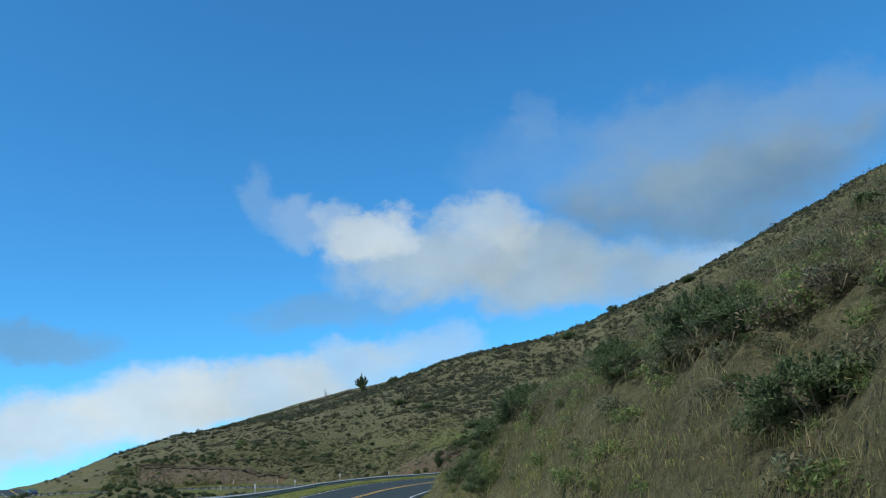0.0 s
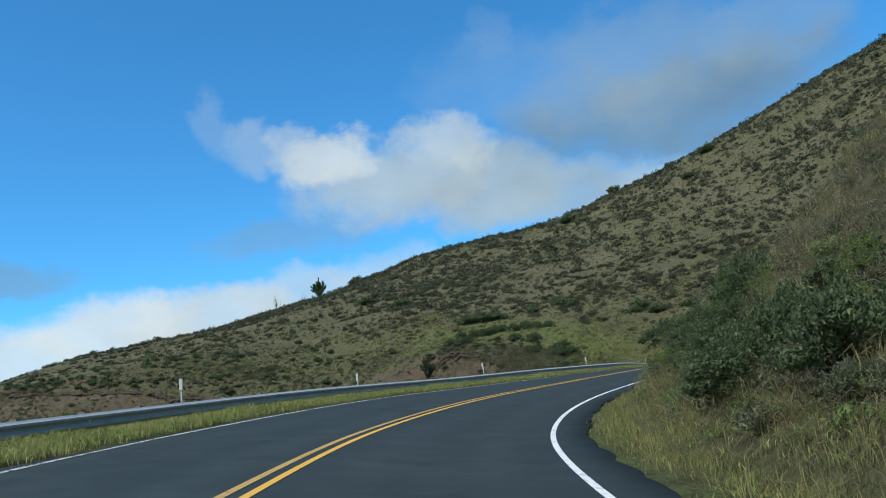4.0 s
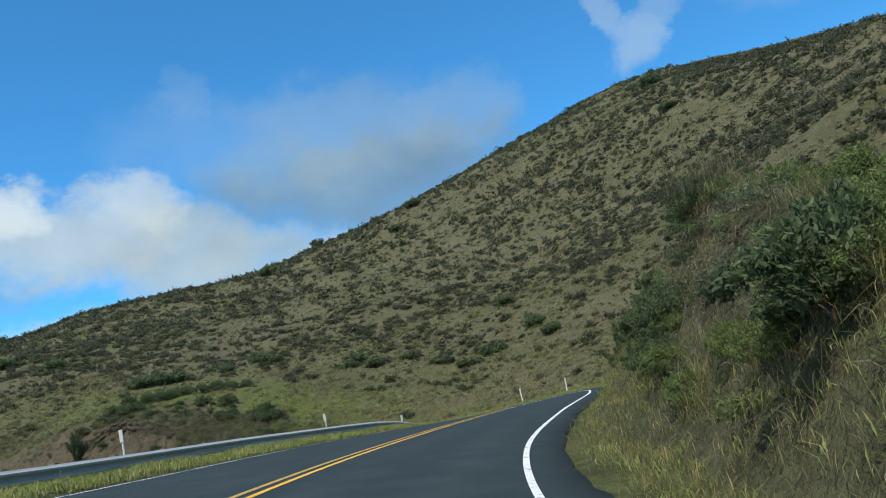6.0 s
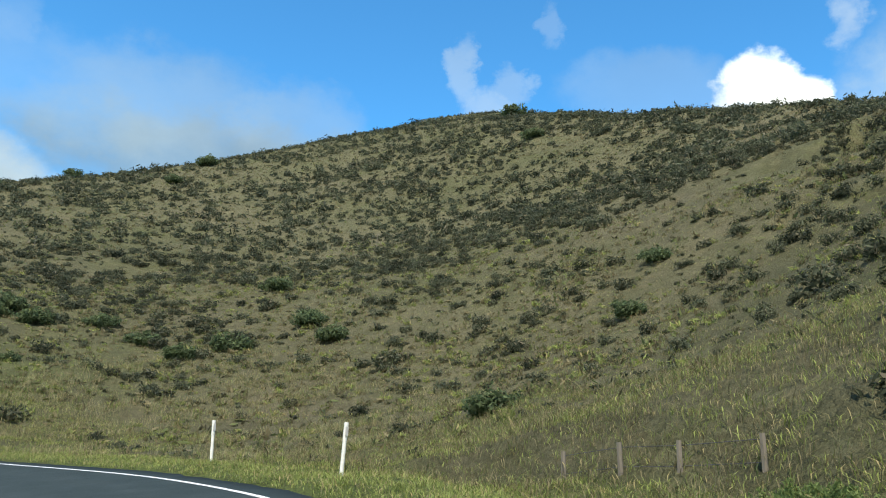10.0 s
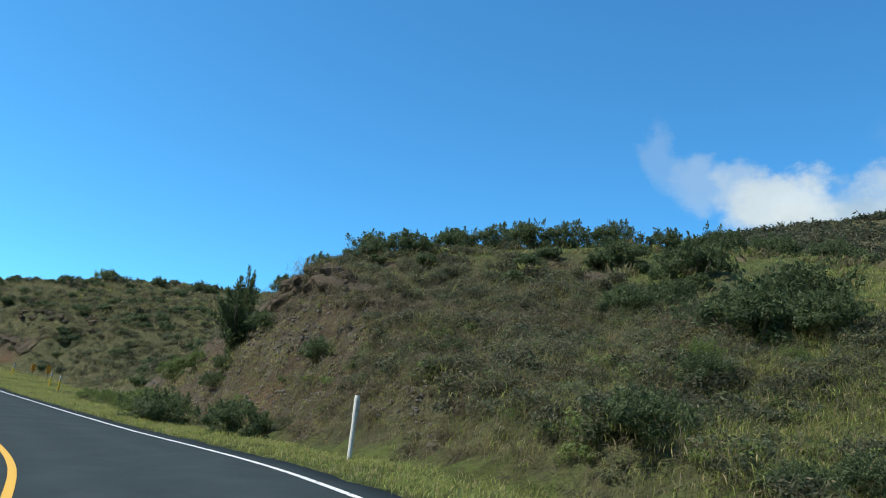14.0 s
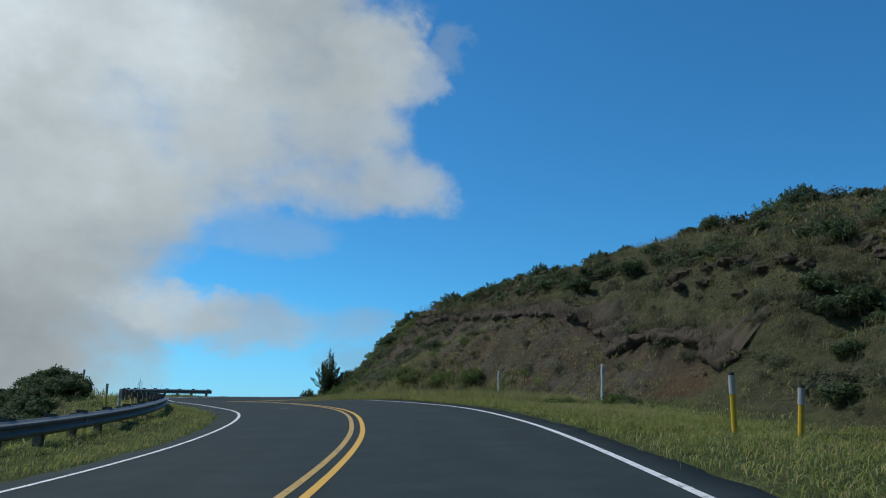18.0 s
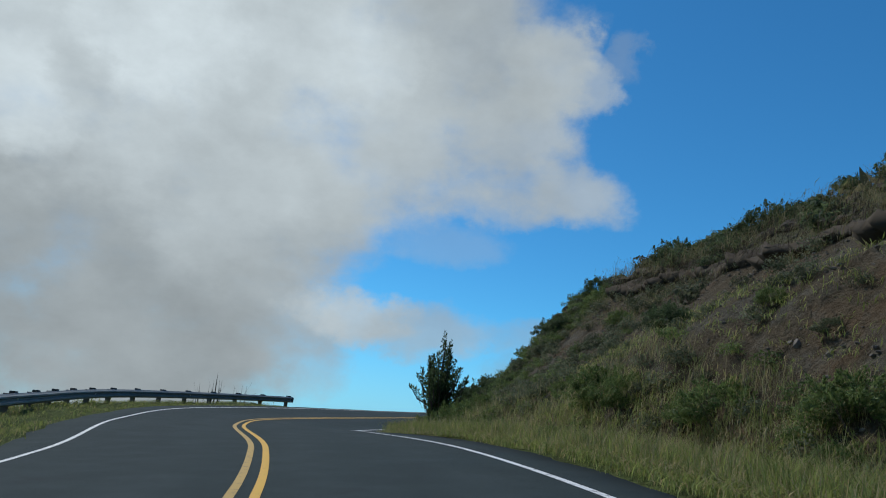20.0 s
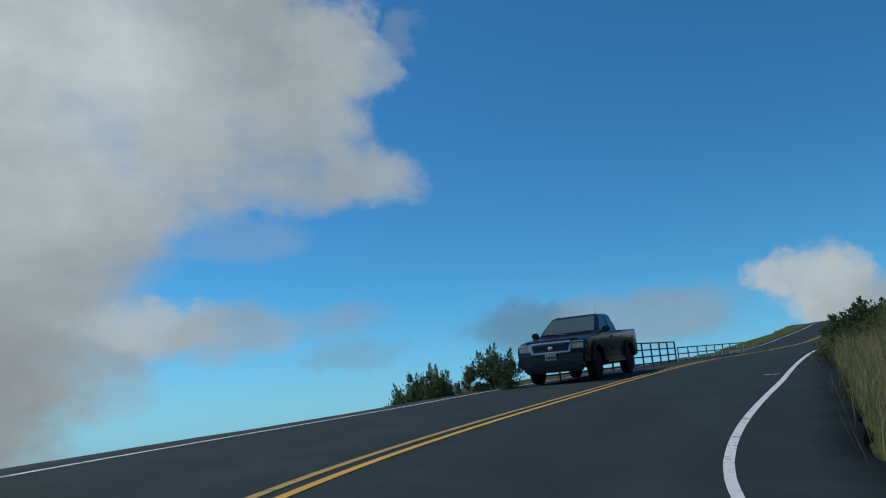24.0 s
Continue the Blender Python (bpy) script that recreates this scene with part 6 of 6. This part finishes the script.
            for k in range(6):
                a = k * math.pi / 3
                made = box(bm, 0.03, 0.075, 0.20, (0, 0, 0.125), 0.0, 0.8)
                bmesh.ops.rotate(bm, verts=made, cent=(0, 0, 0), matrix=Matrix.Rotation(a, 3, "X"))
            for v in bm.verts:
                v.co.x += s * 0.095
            tube(bm, (s * 0.07, 0, 0), (s * 0.115, 0, 0), 0.065, 0.055, 12)
            part("rim", bm, ALLOY, wheel, "six-spoke alloy rim")
    bm = bmesh.new()
    box(bm, 1.86, 0.24, 0.30, (0, 2.58, 0.60), 0.07)
    part("front_bumper", bm, CAR_BLUE, t)
    bm = bmesh.new()
    box(bm, 1.10, 0.06, 0.10, (0, 2.695, 0.53), 0.02)
    part("air_intake", bm, PLASTIC, t)
    bm = bmesh.new()
    box(bm, 1.62, 0.30, 0.20, (0, 2.50, 0.40), 0.06)
    part("valance", bm, PLASTIC, t)
    bm = bmesh.new()
    box(bm, 1.50, 3.6, 0.16, (0, -0.1, 0.42), 0.04)
    part("chassis", bm, PLASTIC, t)
    bm = bmesh.new()
    for a, b in (((-0.50, 0.80), (0.50, 0.80)), ((-0.50, 0.80), (-0.56, 1.05)), ((0.50, 0.80), (0.56, 1.05)), ((-0.56, 1.05), (0.56, 1.05))):
        tube(bm, (a[0], 2.655, a[1]), (b[0], 2.655 - 0.25 * (b[1] - 0.8), b[1]), 0.046, 0.046, 10)
    part("grille_frame", bm, CHROME, t, "chrome grille frame")
    part("grille", panel([(-0.48, 2.635, 0.81), (0.48, 2.635, 0.81), (0.52, 2.60, 1.04), (-0.52, 2.60, 1.04)]), PLASTIC, t)
    for z in (0.87, 0.93, 0.99):
        bm = bmesh.new()
        box(bm, 0.98, 0.02, 0.018, (0, 2.65 - 0.12 * (z - 0.85), z), 0.004)
        part("grille_bar", bm, DARK_STEEL, t)
    bm = bmesh.new()
    bmesh.ops.create_uvsphere(bm, u_segments=16, v_segments=8, radius=1.0)
    for v in bm.verts:
        v.co = Vector((v.co.x * 0.075, v.co.y * 0.015 + 2.66, v.co.z * 0.05 + 0.93))
    part("badge", bm, CHROME, t, "plain oval chrome badge")
    plate = part("number_plate", panel([(-0.15, 2.712, 0.62), (0.15, 2.712, 0.62), (0.15, 2.712, 0.77), (-0.15, 2.712, 0.77)], 0.006), PLATE, t)
    for k in range(6):
        bm = bmesh.new()
        box(bm, 0.028, 0.006, 0.07, (-0.105 + 0.042 * k, 2.721, 0.69), 0.0)
        part("plate_bar", bm, PLASTIC, plate)
    bm = bmesh.new()
    box(bm, 1.46, 0.10, 0.05, (0, 2.50, 1.115), 0.02)
    part("bonnet_deflector", bm, PLASTIC, t)
    bm = bmesh.new()
    tube(bm, (-0.86, 1.30, 1.18), (-0.90, 1.22, 1.98), 0.006, 0.003, 5)
    part("aerial", bm, PLASTIC, t)
    bm = bmesh.new()
    box(bm, 1.80, 0.18, 0.16, (0, -2.70, 0.58), 0.04)
    part("rear_bumper", bm, CHROME, t)
    for s in (-1, 1):
        bm = bmesh.new()
        tube(bm, (s * 0.02, 1.20, 1.27), (s * 0.60, 1.14, 1.325), 0.012, 0.008, 5)
        part("wiper", bm, PLASTIC, t)
    t.matrix_basis = m
    return t


def truck_at(station, u):
    x, y, z, head = on_road(station, u)
    row = [np.interp(station, LINE[:, 4], LINE[:, k]) for k in (2, 3)]
    x2, y2, z2, _ = on_road(station + 0.5, u)
    grade = math.degrees(math.atan2(z2 - z, math.hypot(x2 - x, y2 - y)))
    return pose(x, y, z, 0, 0, head + 180) @ pose(0, 0, 0.0, -grade, math.degrees(math.atan(row[1])), 0)


pickup(truck_at(26.95, -1.95) @ Matrix.Scale(0.95, 4))


# ---- pipe fence at the bend ----
def pipe_fence(a, b, n, height, bars, label, material):
    f = empty("pipe_fence", label, "fence", "pipe fences")
    tops = []
    for i in range(n + 1):
        x, y = a[0] + (b[0] - a[0]) * i / n, a[1] + (b[1] - a[1]) * i / n
        z0 = a[2] + (b[2] - a[2]) * i / n
        g = level(x, y)
        bm = bmesh.new()
        tube(bm, (x, y, min(g, z0) - 0.3), (x, y, z0 + height + 0.02), 0.032, 0.032, 8)
        part("post", bm, material, f)
        tops.append((x, y, z0))
    for k in range(bars):
        h = height * (1 - k / (bars + 0.3))
        bm = bmesh.new()
        tube(bm, (tops[0][0], tops[0][1], tops[0][2] + h), (tops[-1][0], tops[-1][1], tops[-1][2] + h), 0.024, 0.024, 8)
        part("rail", bm, material, f)
    return f


pipe_fence((-99.7, 146.5, 10.75), (-107.7, 157.7, 11.45), 12, 1.08, 4, "dark steel pipe fence with four rails beside the road", DARK_STEEL)
pipe_fence((-107.9, 158.0, 11.45), (-113.6, 167.2, 12.0), 8, 0.85, 3, "pale steel pipe fence beside the road", ZINC)


# ---- wire fences and poles on the hillside ----
def wire_fence(points, height, label):
    f = empty("wire_fence", label, "fence", "wire fences")
    tops = []
    for x, y in points:
        z = level(x, y)
        bm = bmesh.new()
        tube(bm, (x, y, z - 0.3), (x + random.uniform(-0.05, 0.05), y, z + height), 0.05, 0.045, 6)
        part("post", bm, TIMBER, f)
        tops.append(Vector((x, y, z + height - 0.08)))
    for k in range(3):
        for p, q in zip(tops, tops[1:]):
            bm = bmesh.new()
            d = Vector((0, 0, -0.32 * k))
            tube(bm, p + d, q + d, 0.006, 0.006, 4)
            part("wire", bm, DARK_STEEL, f)
    return f


wire_fence([(32.3, 69.0), (32.7, 70.7), (32.6, 71.8), (32.7, 73.2)], 0.5, "old wooden posts of a wire fence in dry grass")
wire_fence([(-40 + 6.5 * k, 196.5 + 2.0 * k) for k in range(9)], 1.3, "thin wire fence along the ridge")
for x, y in ((62.0, 172.0), (44.0, 182.0), (84.0, 158.0)):
    pole = empty("survey_pole", "thin pale pole standing in the scrub", "pole", "poles on the hillside")
    bm = bmesh.new()
    tube(bm, (0, 0, -0.3), (0, 0, 1.9), 0.04, 0.03, 6)
    part("post", bm, TIMBER, pole)
    pole.matrix_basis = pose(x, y, level(x, y), 2, 3, 0)
timber = empty("timber_post", "thick brown wooden post behind the guardrail", "post")
bm = bmesh.new()
box(bm, 0.22, 0.16, 1.7, (0, 0, 0.45), 0.015)
part("post", bm, TIMBER, timber)
timber.matrix_basis = pose(-43.2, 116.8, level(-43.2, 116.8) + 0.35, 1, 2, 30)

# ---- small marks on the road ----
for st, u0, u1 in ((23.15, 3.0, 3.36), (26.3, 3.05, 3.36), (20.6, -1.6, -1.35)):
    ribbon("tick_mark", run_at(st), run_at(st) + 0.07, u0, u1, 0.007, WHITE_LINE, road, 0.07, label="short white cross tick")


# ---- stones and turf on the cut banks ----
def stone_mesh(seed):
    r = np.random.RandomState(seed)
    bm = bmesh.new()
    bmesh.ops.create_icosphere(bm, subdivisions=1, radius=1.0)
    for v in bm.verts:
        v.co = Vector(v.co) * r.uniform(0.65, 1.15)
        v.co.z *= 0.7
    me = bpy.data.meshes.new("stone")
    bm.to_mesh(me)
    bm.free()
    me.materials.append(ROCK)
    return me


rs = np.random.RandomState(77)
shapes = [stone_mesh(k) for k in range(5)]
for s0, s1, u0, u1, n in ((20.0, 23.0, 7.0, 12.0, 90), (15.4, 17.2, 7.0, 11.5, 60), (8.8, 10.4, 7.0, 11, 20)):
    for _ in range(n):
        x, y, _, _ = on_road(rs.uniform(s0, s1), rs.uniform(u0, u1))
        k = rs.uniform(0.04, 0.11)
        ob = tagged(new("stone", shapes[rs.randint(5)]), "rough brown lava stone on the cut bank", "stone", "stones on the cut banks")
        ob.matrix_basis = pose(x, y, level(x, y), *rs.uniform(0, 360, 3)) @ Matrix.Diagonal((k, k, k, 1))

me = stone_mesh(11)
tri_of = np.array([[me.vertices[i].co[:] for i in p.vertices] for p in me.polygons])
rr = np.random.RandomState(78)
spots_r = np.r_[strip_places(rr, 19.4, 23.6, 6.4, 13, 2600), strip_places(rr, 15.3, 17.6, 6.8, 12, 1800), strip_places(rr, 7.6, 10.4, 6.6, 9, 500)]
q, own = scatter(rr, [tri_of, tri_of[:, :, [1, 0, 2]]], spots_r, rr.uniform(0.015, 0.06, len(spots_r)), rr.uniform(0, 6.28, len(spots_r)))
scree = strip_places(rr, 15.3, 16.7, 6.8, 10.2, 2600)
q2, _ = scatter(rr, [tri_of, tri_of[:, :, [1, 0, 2]]], scree, rr.uniform(0.025, 0.10, len(scree)), rr.uniform(0, 6.28, len(scree)))
q = np.concatenate([q, q2])
tagged(new("bank_rubble", quad_mesh("bank_rubble", q, ROCK)), "small stones and clods strewn over the brown cuts", "rubble", kind="stuff")

# ---- pale scuffs where tyres cut the bend ----
rs = np.random.RandomState(31)
for _ in range(16):
    st, u = rs.uniform(12.9, 14.9), rs.uniform(-0.2, 2.6)
    length, wide = rs.uniform(0.5, 1.6), rs.uniform(0.04, 0.14)
    ribbon("scuff", run_at(st), run_at(st) + length, u, u + wide, 0.004, SCUFF, road, 0.2, jitter=0.08, label="pale worn scuff on the asphalt")
